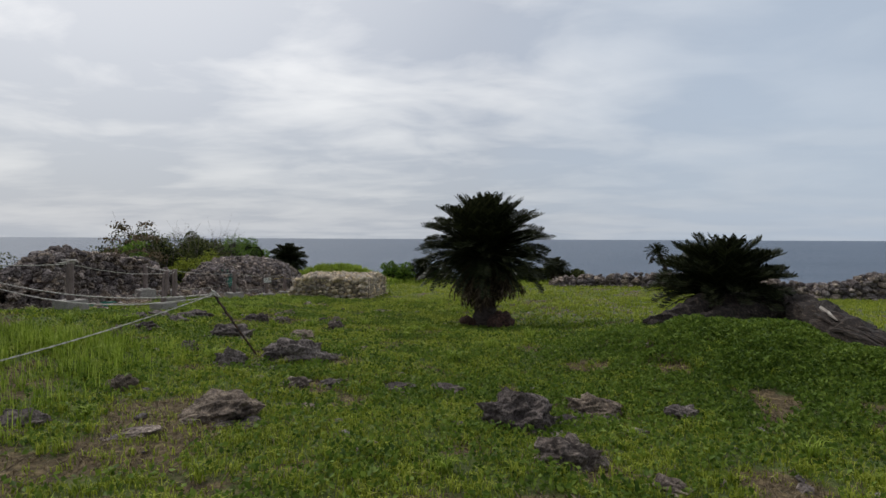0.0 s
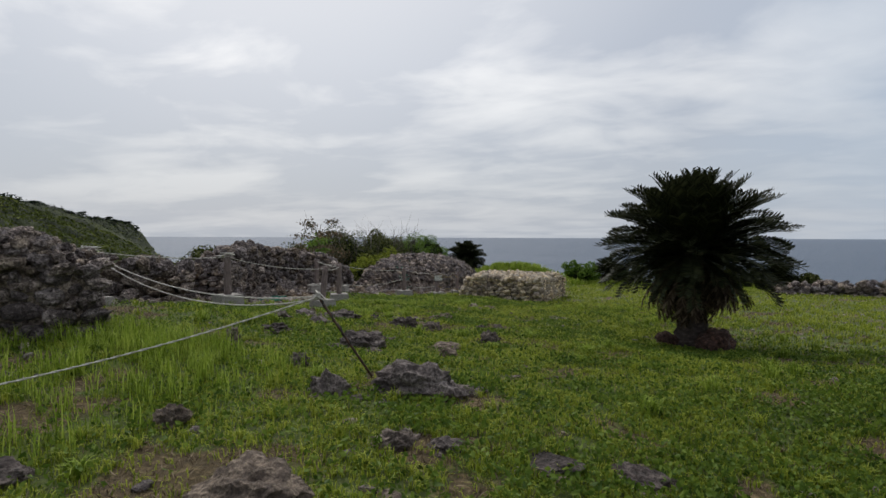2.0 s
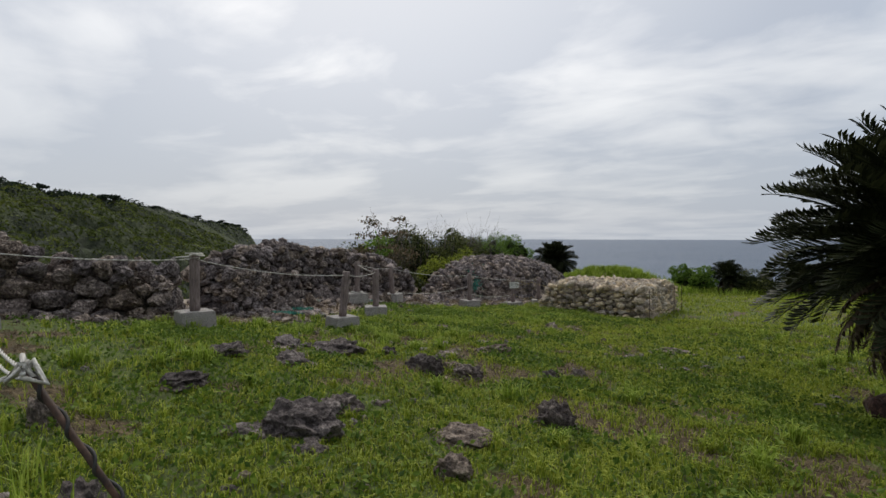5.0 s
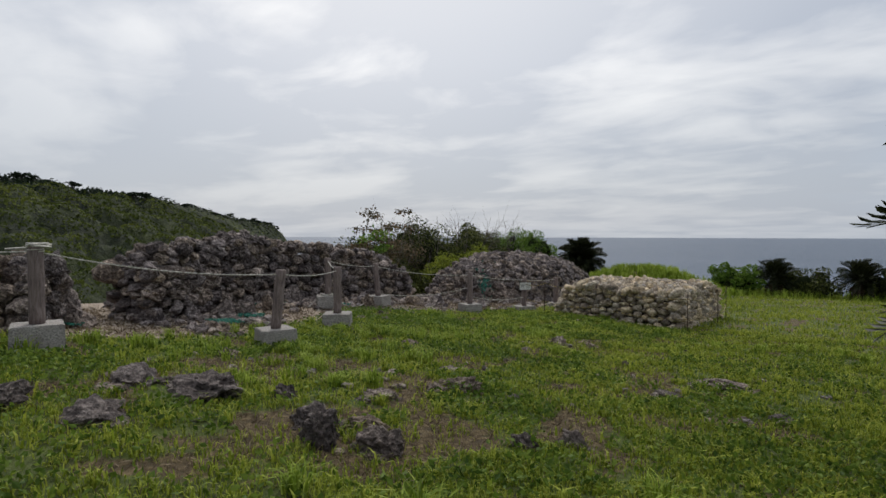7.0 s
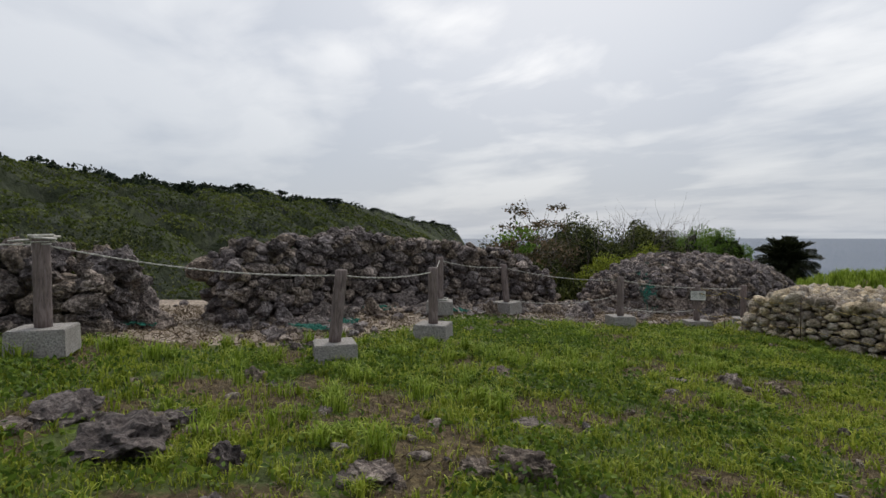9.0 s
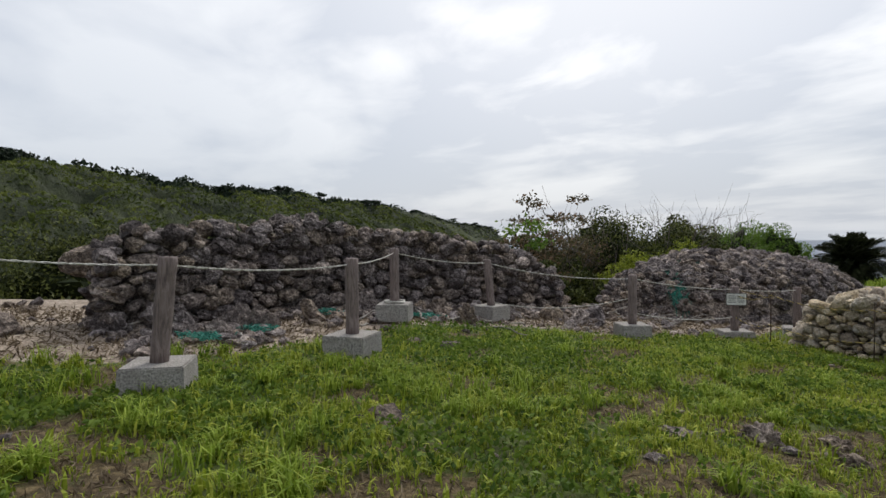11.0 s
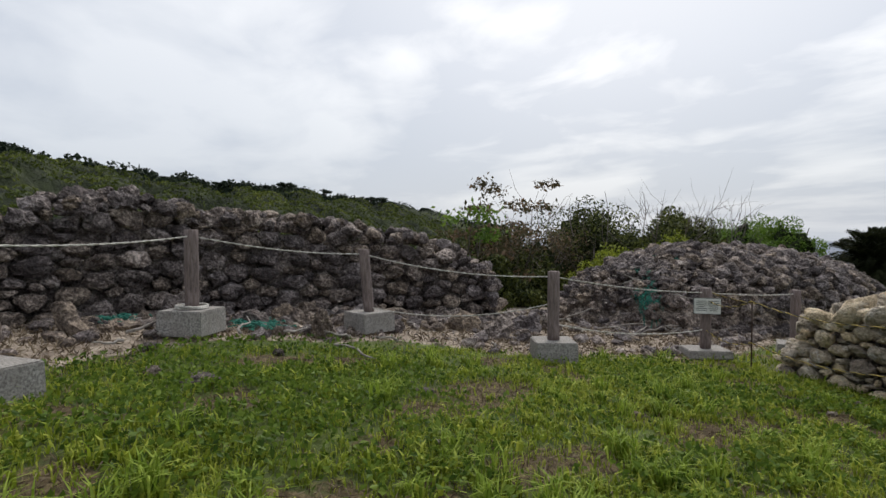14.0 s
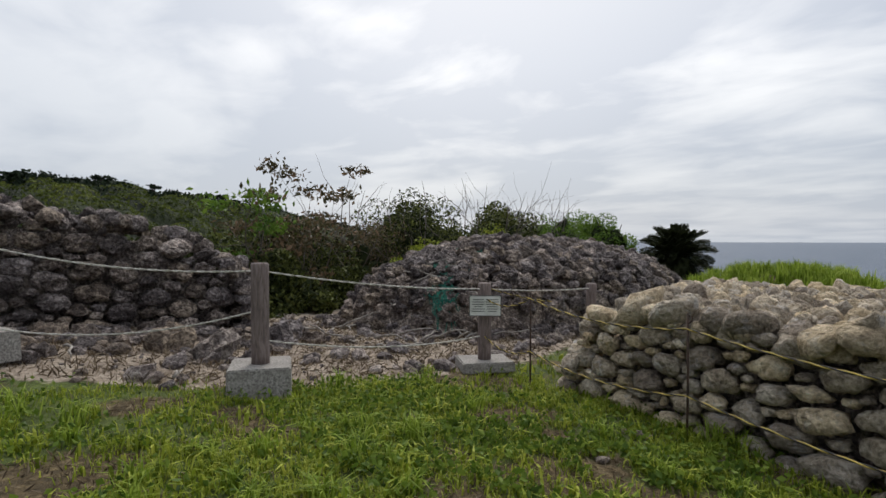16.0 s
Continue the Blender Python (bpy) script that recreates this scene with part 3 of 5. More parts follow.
def core(owner, outline, top, mat, inset_top=0.15, steps=10):
    """The rubble inside a wall: a rough solid from the ground up, set back from the face stones."""
    org = owner.matrix_world.translation
    cx = sum(p[0] for p in outline) / len(outline)
    cy = sum(p[1] for p in outline) / len(outline)
    bm = bmesh.new()
    rings = []
    for lev in range(5):
        f = lev / 4
        ring = []
        for px, py in outline:
            k = 1 - inset_top * f
            x, y = cx + (px - cx) * k, cy + (py - cy) * k
            g = gz(px, py) - 0.15
            ring.append(bm.verts.new((x - org.x, y - org.y, g + (top(px, py) - g) * f - org.z)))
        rings.append(ring)
    m = len(outline)
    for r0, r1 in zip(rings, rings[1:]):
        for k in range(m):
            bm.faces.new((r0[k], r0[(k + 1) % m], r1[(k + 1) % m], r1[k]))
    bmesh.ops.triangulate(bm, faces=[bm.faces.new(rings[-1])])
    bmesh.ops.recalc_face_normals(bm, faces=bm.faces[:])
    return part("rubble_core", bm, mat, owner)


def dense(path, step=0.4):
    out = []
    for a, b_ in zip(path, path[1:]):
        k = max(1, round(math.dist(a, b_) / step))
        out += [(a[0] + (b_[0] - a[0]) * i / k, a[1] + (b_[1] - a[1]) * i / k) for i in range(k)]
    return out


def side_path(path, off):
    """The path moved to its left by off."""
    out = []
    for i, p in enumerate(path):
        a, b_ = path[max(i - 1, 0)], path[min(i + 1, len(path) - 1)]
        d = math.atan2(b_[1] - a[1], b_[0] - a[0])
        out.append((p[0] - math.sin(d) * off, p[1] + math.cos(d) * off))
    return out


def craggy(shapes, deep, seed):
    """Breaks the outline up with hollows and knobs."""
    out = []
    for i, p in enumerate(shapes):
        big = np.array([noise.noise(Vector(v) * 3.5 + Vector((i * 3.1, seed, 0))) for v in p])
        small = np.array([noise.noise(Vector(v) * 9.0 + Vector((seed, i * 2.7, 0))) for v in p])
        out.append(p * (1 + deep * 1.3 * big - deep * 1.1 * np.abs(small))[:, None])
    return out


DARK_SHAPES, ICO = stone_shapes(12, 4, rough=0.34, boxy=0.85)
DARK_FINE, ICO_FINE = stone_shapes(12, 5, rough=0.16, boxy=0.85, div=3)
DARK_FINE = craggy(DARK_FINE, 0.3, 2)


RINGS = [(0.5, -1.0), (0.86, -0.75), (1.0, -0.25), (0.97, 0.3), (0.8, 0.72), (0.45, 0.96)]
AROUND = 13
CELL_FACES = [(i * AROUND + k, i * AROUND + (k + 1) % AROUND, (i + 1) * AROUND + (k + 1) % AROUND, (i + 1) * AROUND + k)
              for i in range(len(RINGS) - 1) for k in range(AROUND)]
CELL_FACES = [t for a, b_, c_, d_ in CELL_FACES for t in ((a, b_, c_), (a, c_, d_))]
CELL_FACES += [((len(RINGS) - 1) * AROUND + k, (len(RINGS) - 1) * AROUND + (k + 1) % AROUND, len(RINGS) * AROUND) for k in range(AROUND)]


def cell_stones(sites, frames, cap, deep, rs, rough=0.12, gap=0.95, squash=0.75):
    """Stones fitted to one another: each fills the room between its neighbours in the face (u, v) and bulges out of it.
    frames gives for each site its origin and the directions of u, v and outwards."""
    p = np.array([(q[0], q[1] / squash) for q in sites])
    own = np.array([q[2] if len(q) > 2 else cap for q in sites])
    ang = np.linspace(0, 2 * np.pi, AROUND, endpoint=False)
    out = []
    for i, (o, eu, ev, en) in enumerate(frames):
        d = p - p[i]
        r = np.hypot(d[:, 0], d[:, 1])
        near = np.argsort(r)[1:15]
        half = r[near] * own[i] / (own[i] + own[near])
        a = np.arctan2(d[near, 1], d[near, 0])
        th = ang + rs.uniform(0, 0.4)
        c = np.maximum(np.cos(th[:, None] - a[None]), 0) / half[None]
        R = np.maximum((c ** 7).sum(1), 1e-9) ** (-1 / 7)
        R = np.minimum(R * gap * rs.uniform(0.92, 1.04), min(cap, own[i] * 1.35) * rs.uniform(0.85, 1.1))
        D = deep * rs.uniform(0.75, 1.1) * min(1.2, 0.45 + 0.5 * own[i] / cap * 1.6)
        push = rs.uniform(-0.22, 0.2) * deep
        tu, tv = rs.normal(0, 0.25, 2)
        u0, v0 = R * np.cos(th), R * np.sin(th) * squash
        V = [(u0[k] * q, v0[k] * q, D * h) for q, h in RINGS for k in range(AROUND)] + [(0, 0, D)]
        V = np.array(V)
        V[:, 2] += push + tu * V[:, 0] + tv * V[:, 1]
        seed = Vector((i * 1.7, deep * 50, 3.0))
        size = float(R.mean())
        w = np.array([(noise.noise(Vector(q) * (1.3 / size) + seed), noise.noise(Vector(q) * (3.6 / size) - seed)) for q in V])
        k = 1 + rough * (1.5 * w[:, 0] - 1.7 * np.abs(w[:, 1]) + 0.25)
        V = V * k[:, None]
        out.append(np.array(o) + V @ np.array([eu, ev, en]))
    return out


def lay_cells(owner, stones, mat, island_mat, key, parts=300, smooth=True):
    org = np.array(owner.matrix_world.translation)
    stones = sorted(stones, key=lambda v: np.hypot(*(v.mean(0)[:2] - key)))
    for v in stones[:parts]:
        c = v.mean(0)
        me = bpy.data.meshes.new("stone")
        me.from_pydata((v - c).tolist(), [], CELL_FACES)
        me.polygons.foreach_set("use_smooth", [smooth] * len(me.polygons))
        me.materials.append(mat)
        ob = new("stone", me)
        ob.parent = owner
        ob.matrix_basis = Matrix.Translation(Vector(c - org))
    if len(stones) > parts:
        rest = np.concatenate(stones[parts:]) - org
        f = np.array(CELL_FACES)
        f = np.concatenate([f + i * (len(RINGS) * AROUND + 1) for i in range(len(stones) - parts)])
        tagged(bulk("rubble_fill", rest, f, island_mat, owner, smooth=smooth), kind="stuff")


def face_sites(path, top, size, rs, squash, batter, wide=(0.6, 1.7)):
    """Sites of fitted stones over one face, large ones first and small ones between, and the frame of each."""
    L, H = length_of(path), 0.0
    for i in range(21):
        x, y, _ = along(path, L * i / 20.001)
        H = max(H, top(L * i / 20.001) - gz(x, y))
    n_try = int(L * H / (size * size * squash) * 16)
    radius = np.sort(size * (wide[0] + (wide[1] - wide[0]) * rs.uniform(0, 1, n_try) ** 2.2) / 2)[::-1]
    kept = np.zeros((0, 3))
    for r, s, h in zip(radius, rs.uniform(0, L, n_try), rs.uniform(0, H, n_try)):
        if len(kept) and (np.hypot(kept[:, 0] - s, (kept[:, 1] - h) / squash) < (kept[:, 2] + r) * 0.86).any():
            continue
        x, y, a = along(path, min(s, L - 1e-4))
        if gz(x, y) + h < top(min(s, L - 1e-4)) - 0.7 * r:
            kept = np.vstack([kept, (s, h, r)])
    frames = []
    for s, h, r in kept:
        x, y, a = along(path, min(s, L - 1e-4))
        nx, ny = math.sin(a), -math.cos(a)
        frames.append(((x - nx * h * batter, y - ny * h * batter, gz(x, y) + h), (math.cos(a), math.sin(a), 0), (-nx * batter, -ny * batter, 1), (nx, ny, 0.12)))
    return [tuple(k) for k in kept], frames


def dry_wall(name, path, heights, thick, size, seed, label, key, parts=300, mats=(DARK_STONE, DARK_STONES), shapes=DARK_SHAPES, spill=0, rough=0.3):
    """A dry-stone wall along path, its seen face on the path's right; heights are the crest's z at equal steps along it."""
    rs = np.random.RandomState(seed)
    L = length_of(path)
    crest = lambda s: float(np.interp(s / L, np.linspace(0, 1, len(heights)), heights)) + 0.14 * (float(vnoise(s * 1.3, seed, 2)) - 0.5)
    x0, y0, _ = along(path, L / 2)
    owner = thing(name, (x0, y0, gz(x0, y0)), label, "stone wall")
    back = side_path(path, thick)
    sites, frames = face_sites(path, crest, size, rs, 0.66, 0.12)
    stones = cell_stones(sites, frames, size * 0.85, size * 0.45, rs, rough, 0.96, 0.66)
    items = course_items(back[::-1], lambda s: crest(L - s), size * 1.8, rs)
    for a, b_, s in ((back[0], path[0], 0), (path[-1], back[-1], L)):
        items += course_items([a, b_], lambda q, s=s: crest(s), size, rs, batter=0.1)
    for _ in range(int(L * thick / (size * size) * 1.5)):      # the loose top
        s, w = rs.uniform(0, L), rs.uniform(0.0, 1.0)
        x, y, a = along(path, s)
        k = size * rs.uniform(0.6, 1.5)
        items.append((x - math.sin(a) * w * thick, y + math.cos(a) * w * thick, crest(s) - 0.05 + rs.uniform(-0.08, 0.1) + 0.1 * math.sin(math.pi * w), k, k * rs.uniform(0.7, 1.1), k * rs.uniform(0.5, 0.9), *rs.uniform(-0.6, 0.6, 2), rs.uniform(0, 6.28)))
    for _ in range(spill):                                     # fallen stones at the foot
        s, w = rs.uniform(0, L), abs(rs.normal()) * (1.0 if spill > 200 else 0.6) + 0.1
        x, y, a = along(path, s)
        x, y = x + math.sin(a) * w, y - math.cos(a) * w
        k = size * rs.uniform(0.35, 1.1)
        items.append((x, y, gz(x, y) + k * 0.12, k, k * rs.uniform(0.6, 1.0), k * 0.6, *rs.uniform(-0.4, 0.4, 2), rs.uniform(0, 6.28)))
    inner = dense(side_path(path, size * 0.62)) + dense(side_path(path, thick - size * 0.62)[::-1])
    core(owner, inner, lambda x, y: crest(min(range(41), key=lambda i: math.dist(along(path, L * i / 40.001)[:2], (x, y))) * L / 40.001) - 0.2, mats[0], 0.0)
    lay_cells(owner, stones, mats[0], mats[1], key, parts, False)
    place_stones(owner, items, shapes, ICO, mats[0], mats[1], parts // 2, key, near=(DARK_FINE, ICO_FINE))
    return owner

# ---- cycads ----
def frond_mesh(name, length, droop, leaflet, mat, rs, pairs=44, fold=0.5, width=0.1):
    """A feather leaf that leaves the origin along +x and bends down."""
    vs, fs = [], []

    def quad(*p):
        n0 = len(vs)
        vs.extend(p)
        fs.append((n0, n0 + 1, n0 + 2))
        fs.append((n0, n0 + 2, n0 + 3))
    pts = []
    x = z = 0.0
    steps = pairs
    for i in range(steps + 1):
        t = i / steps
        a = 0.22 - droop * t * t
        pts.append(np.array([x, 0.02 * math.sin(3 * t), z]))
        x += math.cos(a) * length / steps
        z += math.sin(a) * length / steps
    for i in range(steps):
        p, q = pts[i], pts[i + 1]
        r = 0.012 * (1 - i / steps) + 0.004
        quad(p + (0, r, 0), q + (0, r, 0), q - (0, r, 0), p - (0, r, 0))
        quad(p + (0, 0, r), q + (0, 0, r), q - (0, 0, r), p - (0, 0, r))
        t = i / steps
        if t < 0.1:
            continue
        ll = leaflet * 1.1 * min(1.0, 0.35 + 2.2 * t, 0.8 + 1.5 * (1 - t)) * rs.uniform(0.85, 1.1)
        d = (q - p) / np.linalg.norm(q - p)
        for s in (-1, 1):
            out = np.array([0.75, s * 0.85, fold * rs.uniform(0.5, 1.1) - 0.25])
            tip = p + out / np.linalg.norm(out) * ll
            w = length / steps * 1.15
            quad(p - d * w * 0.5, (p + tip) / 2 + d * w * 0.1 + (0, 0, 0.01), tip, (p + tip) / 2 + d * w + (0, 0, 0.01))
    me = bpy.data.meshes.new(name)
    me.from_pydata([tuple(float(c) for c in v) for v in vs], [], fs)
    me.materials.append(mat)
    return me


def rough_trunk(points, radii, seed, sides=14, knobs=0.09):
    rs = random.Random(seed)
    fine = []
    rad = []
    steps = 5 * (len(points) - 1)
    for i in range(steps + 1):
        u = i / steps * (len(points) - 1)
        k = min(int(u), len(points) - 2)
        f = u - k
        fine.append(Vector(points[k]).lerp(Vector(points[k + 1]), f))
        rad.append((radii[k] * (1 - f) + radii[k + 1] * f) * (1 + (knobs if i % 2 else -knobs * 0.6)))
    bm = tube(fine, rad, sides)
    for v in bm.verts:
        v.co += Vector((rs.uniform(-1, 1), rs.uniform(-1, 1), rs.uniform(-1, 1))) * max(rad) * 0.11
    return bm


def cycad(at, trunk_pts, trunk_radii, crown_at, spread_r, n_live, n_dead, seed, label, rake=(-35, 85), droop=0.9, root=True, leaflet=0.17):
    rs = np.random.RandomState(seed)
    t = thing("cycad", at, label, "cycad")
    part("trunk", rough_trunk(trunk_pts, trunk_radii, seed), BARK, t, "rough dark trunk", True)
    live = [frond_mesh("frond", spread_r * k, droop * d, leaflet, FROND, rs) for k, d in ((1.0, 1.0), (0.92, 1.25), (1.06, 0.8), (0.85, 1.1), (0.97, 1.4))]
    dead = [frond_mesh("dead_frond", spread_r * k, 1.3, leaflet * 0.7, DEAD_FROND, rs, 26, -0.6) for k in (0.66, 0.8, 0.55)] if n_dead else []
    c = Vector(crown_at)
    for i in range(n_live):
        f = (i + 0.5) / n_live
        el = rake[0] + (rake[1] - rake[0]) * f ** 0.85
        az = i * 137.5 + rs.uniform(-12, 12)
        ob = new("frond", live[i % len(live)])
        ob.parent = t
        r = trunk_radii[-1] * 0.5
        off = Vector((math.cos(radians(az)) * r, math.sin(radians(az)) * r, 0.1 * f))
        k = 1.14 if el < 40 else 1.14 - 0.16 * (el - 40) / 50
        ob.matrix_basis = Matrix.Translation(c + off) @ pose(0, 0, 0, rs.uniform(-25, 25), -el, az) @ Matrix.Diagonal((k, k, k, 1))
    for i in range(n_dead):
        el = rs.uniform(-78, -28)
        az = i * 137.5 + rs.uniform(-20, 20)
        ob = new("dead_frond", dead[i % len(dead)])
        ob.parent = t
        off = Vector((math.cos(radians(az)) * 0.2, math.sin(radians(az)) * 0.2, -0.12 - 0.2 * rs.uniform()))
        ob.matrix_basis = Matrix.Translation(c + off) @ pose(0, 0, 0, rs.uniform(-40, 40), -el, az)
    return t


bx, by = 1.13, 14.4
bz = gz(bx, by)
big = cycad((bx, by, bz), [(0, 0, -0.1), (0.02, 0, 0.5), (0.0, 0, 1.1), (0.0, 0, 1.9), (0.0, 0, 2.25)], [0.33, 0.27, 0.26, 0.36, 0.22], (0, 0, 1.93), 1.52, 300, 130, 3,
            "large dark cycad with a dense round crown and hanging dead fronds", rake=(-34, 86), droop=0.72, leaflet=0.19)
rs = np.random.RandomState(12)
bm = rough_trunk([(-0.66, -0.15, 0.14), (-0.5, -0.12, 0.18), (-0.3, -0.05, 0.12), (0.0, 0, 0.1)], [0.12, 0.15, 0.13, 0.2], 8, 12, 0.1)
lobe = bmesh.new()
bmesh.ops.create_icosphere(lobe, subdivisions=4, radius=1.0)
for v in lobe.verts:
    k = 1 + 0.22 * noise.noise(v.co * 2.0) + 0.2 * abs(noise.noise(v.co * 8.0)) + rs.normal() * 0.025
    v.co = Vector((0.42 + v.co.x * 0.36 * k, -0.25 + v.co.y * 0.34 * k, 0.14 + v.co.z * 0.32 * k))
bm = merge(bm, lobe)
part("root_mass", bm, ROOT, big, "brown knotted root mass")

cx2, cy2 = 6.05, 11.3
cz2 = gz(cx2, cy2)
cycad((cx2, cy2, cz2), [(0, 0, -0.1), (0, 0, 0.3), (0, 0, 0.68)], [0.25, 0.22, 0.2], (0, 0, 0.66), 1.16, 190, 6, 5,
      "low spreading cycad with dark green fronds beside fallen trunks", rake=(-8, 70), droop=0.85, leaflet=0.18)


def log(name, pts, radii, seed, label):
    o = Vector(pts[0])
    t = thing(name, pts[0], label, "log")
    bm = rough_trunk([Vector(p) - o for p in pts], radii, seed, 16, 0.16)
    part("log_body", bm, LOG, t, smooth=False)
    rs = np.random.RandomState(seed)
    for i in range(46):       # splinters and old leaf stalks
        k = rs.randint(0, len(pts) - 1)
        p = Vector(pts[k]).lerp(Vector(pts[k + 1]), rs.uniform()) - o + Vector((rs.uniform(-1, 1) * radii[k], rs.uniform(-1, 1) * radii[k] * 0.6, radii[k] * rs.uniform(0.3, 0.95)))
        d = (Vector(pts[k + 1]) - Vector(pts[k])).normalized()
        q = p + d * rs.uniform(0.3, 0.9) + Vector((rs.uniform(-0.1, 0.1), rs.uniform(-0.1, 0.1), rs.uniform(-0.05, 0.1)))
        part("splinter", tube([p, p.lerp(q, 0.5) + Vector((0, 0, 0.02)), q], [0.045, 0.035, 0.008], 5), DRIFT if i % 14 == 0 else LOG, t)


log("fallen_trunk", [(4.1, 10.1, 0.1), (4.9, 10.35, 0.26), (5.6, 10.7, 0.38), (6.4, 10.8, 0.36)], [0.1, 0.21, 0.3, 0.28], 31, "dark rotten cycad trunk lying under the low cycad")
log("fallen_trunk", [(4.6, 9.8, 0.12), (5.5, 10.1, 0.26), (6.3, 10.3, 0.3), (6.9, 10.4, 0.26)], [0.08, 0.2, 0.27, 0.24], 32, "split dark trunk lying against another below the low cycad")
log("fallen_trunk", [(7.15, 10.8, 0.48), (7.0, 9.9, 0.34), (6.75, 8.9, 0.24), (6.6, 7.7, 0.12), (6.6, 6.5, 0.02)], [0.2, 0.34, 0.36, 0.3, 0.17], 33, "long thick fallen trunk with ragged brown bark in the grass")

# small leaning cycad by the far wall
sx, sy = 12.4, 33.3
sz = gz(sx, sy)
cycad((sx, sy, sz), [(0.5, 0, -0.1), (0.4, 0, 0.8), (0.25, 0, 1.6), (-0.1, 0, 2.1)], [0.16, 0.13, 0.12, 0.12], (-0.15, 0, 2.1), 0.62, 40, 10, 9,
      "small cycad on a thin leaning stem beside the far stone wall", rake=(-60, 85), droop=1.2, leaflet=0.12)
# dark cycad at the edge of the thicket
ex, ey = -14.8, 45.3
cycad((ex, ey, gz(ex, ey)), [(0, 0, -0.3), (0, 0, 1.4), (0, 0, 2.8)], [0.3, 0.28, 0.26], (0, 0, 2.75), 1.4, 230, 90, 10,
      "dark cycad at the end of the thicket above the sea", rake=(-60, 88), droop=1.0, leaflet=0.24)
for x, y, s, k in ((7.8, 44.0, 0.95, 41), (0.6, 44.5, 1.0, 42), (3.2, 44.8, 0.95, 43), (-3.2, 44.6, 0.95, 44)):
    cycad((x, y, gz(x, y)), [(0, 0, -0.3), (0, 0, 0.4), (0, 0, 1.0)], [0.3, 0.28, 0.26], (0, 0, 1.0), s, 110, 24, k,
          "dark low cycad on the far edge of the meadow", rake=(-40, 86), droop=1.0)


# ---- posts, ropes, signs ----
def fence_post(x, y, foot, label, tilt=(0, 0), turned=20.0, tall=0.9, r=0.078, block_size=(0.55, 0.55), block_h=0.28):
    t = thing("fence_post", (x, y, foot), label, "fence post", "posts of the rope fence", turned)
    part("concrete_base", block(*block_size, block_h, 0.012, 0.97, -block_h), CONCRETE, t, "speckled grey concrete base")
    rs = random.Random(int(x * 100))
    top = Vector((math.sin(radians(tilt[0])) * tall, math.sin(radians(tilt[1])) * tall, tall))
    pts = [top * (i / 8) for i in range(9)]
    bm = tube([Vector((0, 0, -0.02))] + pts[1:-1] + [top - Vector((0, 0, 0.012)), top], [r * rs.uniform(0.96, 1.04) for _ in range(8)] + [r, r * 0.88], 18)
    part("post", bm, POST, t, "grey-brown imitation wood post", True)
    return t, Vector((x, y, foot)) + (Matrix.Rotation(radians(turned), 3, "Z") @ top)


POSTS = dict(A=(-8.45, 11.5, 0.31, 72), B=(-7.95, 14.43, -0.10, 70), C=(-8.8, 16.55, -0.18, 40), D=(-10.7, 18.07, -0.10, 52), E=(-11.25, 20.46, -0.35, 12),
             F=(-9.35, 22.27, -0.62, 60), G=(-8.93, 24.87, -0.92, 55), H=(-8.85, 27.2, -1.05, 30), Y=(-10.2, 8.6, 0.46, 20), Z=(-9.0, 8.75, 0.5, 10))
TOPS = {}
for key, (x, y, foot, rz) in POSTS.items():
    wx, wy = dict(B=(2.8, 4.8), E=(-2.8, -4.6)).get(key, (0.4, -0.5))
    cr, sr = math.cos(radians(rz)), math.sin(radians(rz))
    tilt = (wx * cr + wy * sr, wy * cr - wx * sr)
    size = (0.62, 0.5) if key == "G" else (0.52, 0.52) if key in "AB" else (0.54, 0.54)
    text = "grey-brown round post on a square concrete base, tied with rope"
    if key in "BE":
        text = "leaning grey-brown round post on a square concrete base"
    t, top = fence_post(x, y, foot, text, tilt, rz, block_size=size, block_h=0.12 if key == "G" else 0.28)
    TOPS[key] = top - Vector((0, 0, 0.07))


def sag(a, b_, drop, n_=18):
    a, b_ = Vector(a), Vector(b_)
    return [a.lerp(b_, i / n_) - Vector((0, 0, drop * 4 * (i / n_) * (1 - i / n_))) for i in range(n_ + 1)]


def rope(name, pts, r, label, mats=(ROPE,), twist=True, group=""):
    """A laid rope: strands wound round the line."""
    o = Vector(pts[0])
    t = thing(name, o, label, "rope", group)
    fine = []
    for a, b_ in zip(pts, pts[1:]):
        k = max(2, int((Vector(b_) - Vector(a)).length / (r * 4.0))) if twist else 2
        fine += [Vector(a).lerp(Vector(b_), i / k) for i in range(k)]
    fine.append(Vector(pts[-1]))
    strands = 2 if twist else 1
    for s in range(strands):
        line, run = [], 0
        for i, p in enumerate(fine):
            d = (fine[min(i + 1, len(fine) - 1)] - fine[max(i - 1, 0)]).normalized()
            u = d.cross(Vector((0, 0, 1))).normalized()
            w = d.cross(u)
            a = i * 1.05 + s * math.pi
            line.append(p - o + ((u * math.cos(a) + w * math.sin(a)) * r * 0.55 if twist else Vector()))
        part("strand", tube(line, r * (0.66 if twist else 1.0), 5), mats[s % len(mats)], t, smooth=True)
    return t


def ring(post_top, r=0.082, z=0.0):
    return [post_top + Vector((math.cos(a) * r, math.sin(a) * r, z + 0.004 * a)) for a in np.linspace(0, 2 * math.pi * 1.6, 22)]


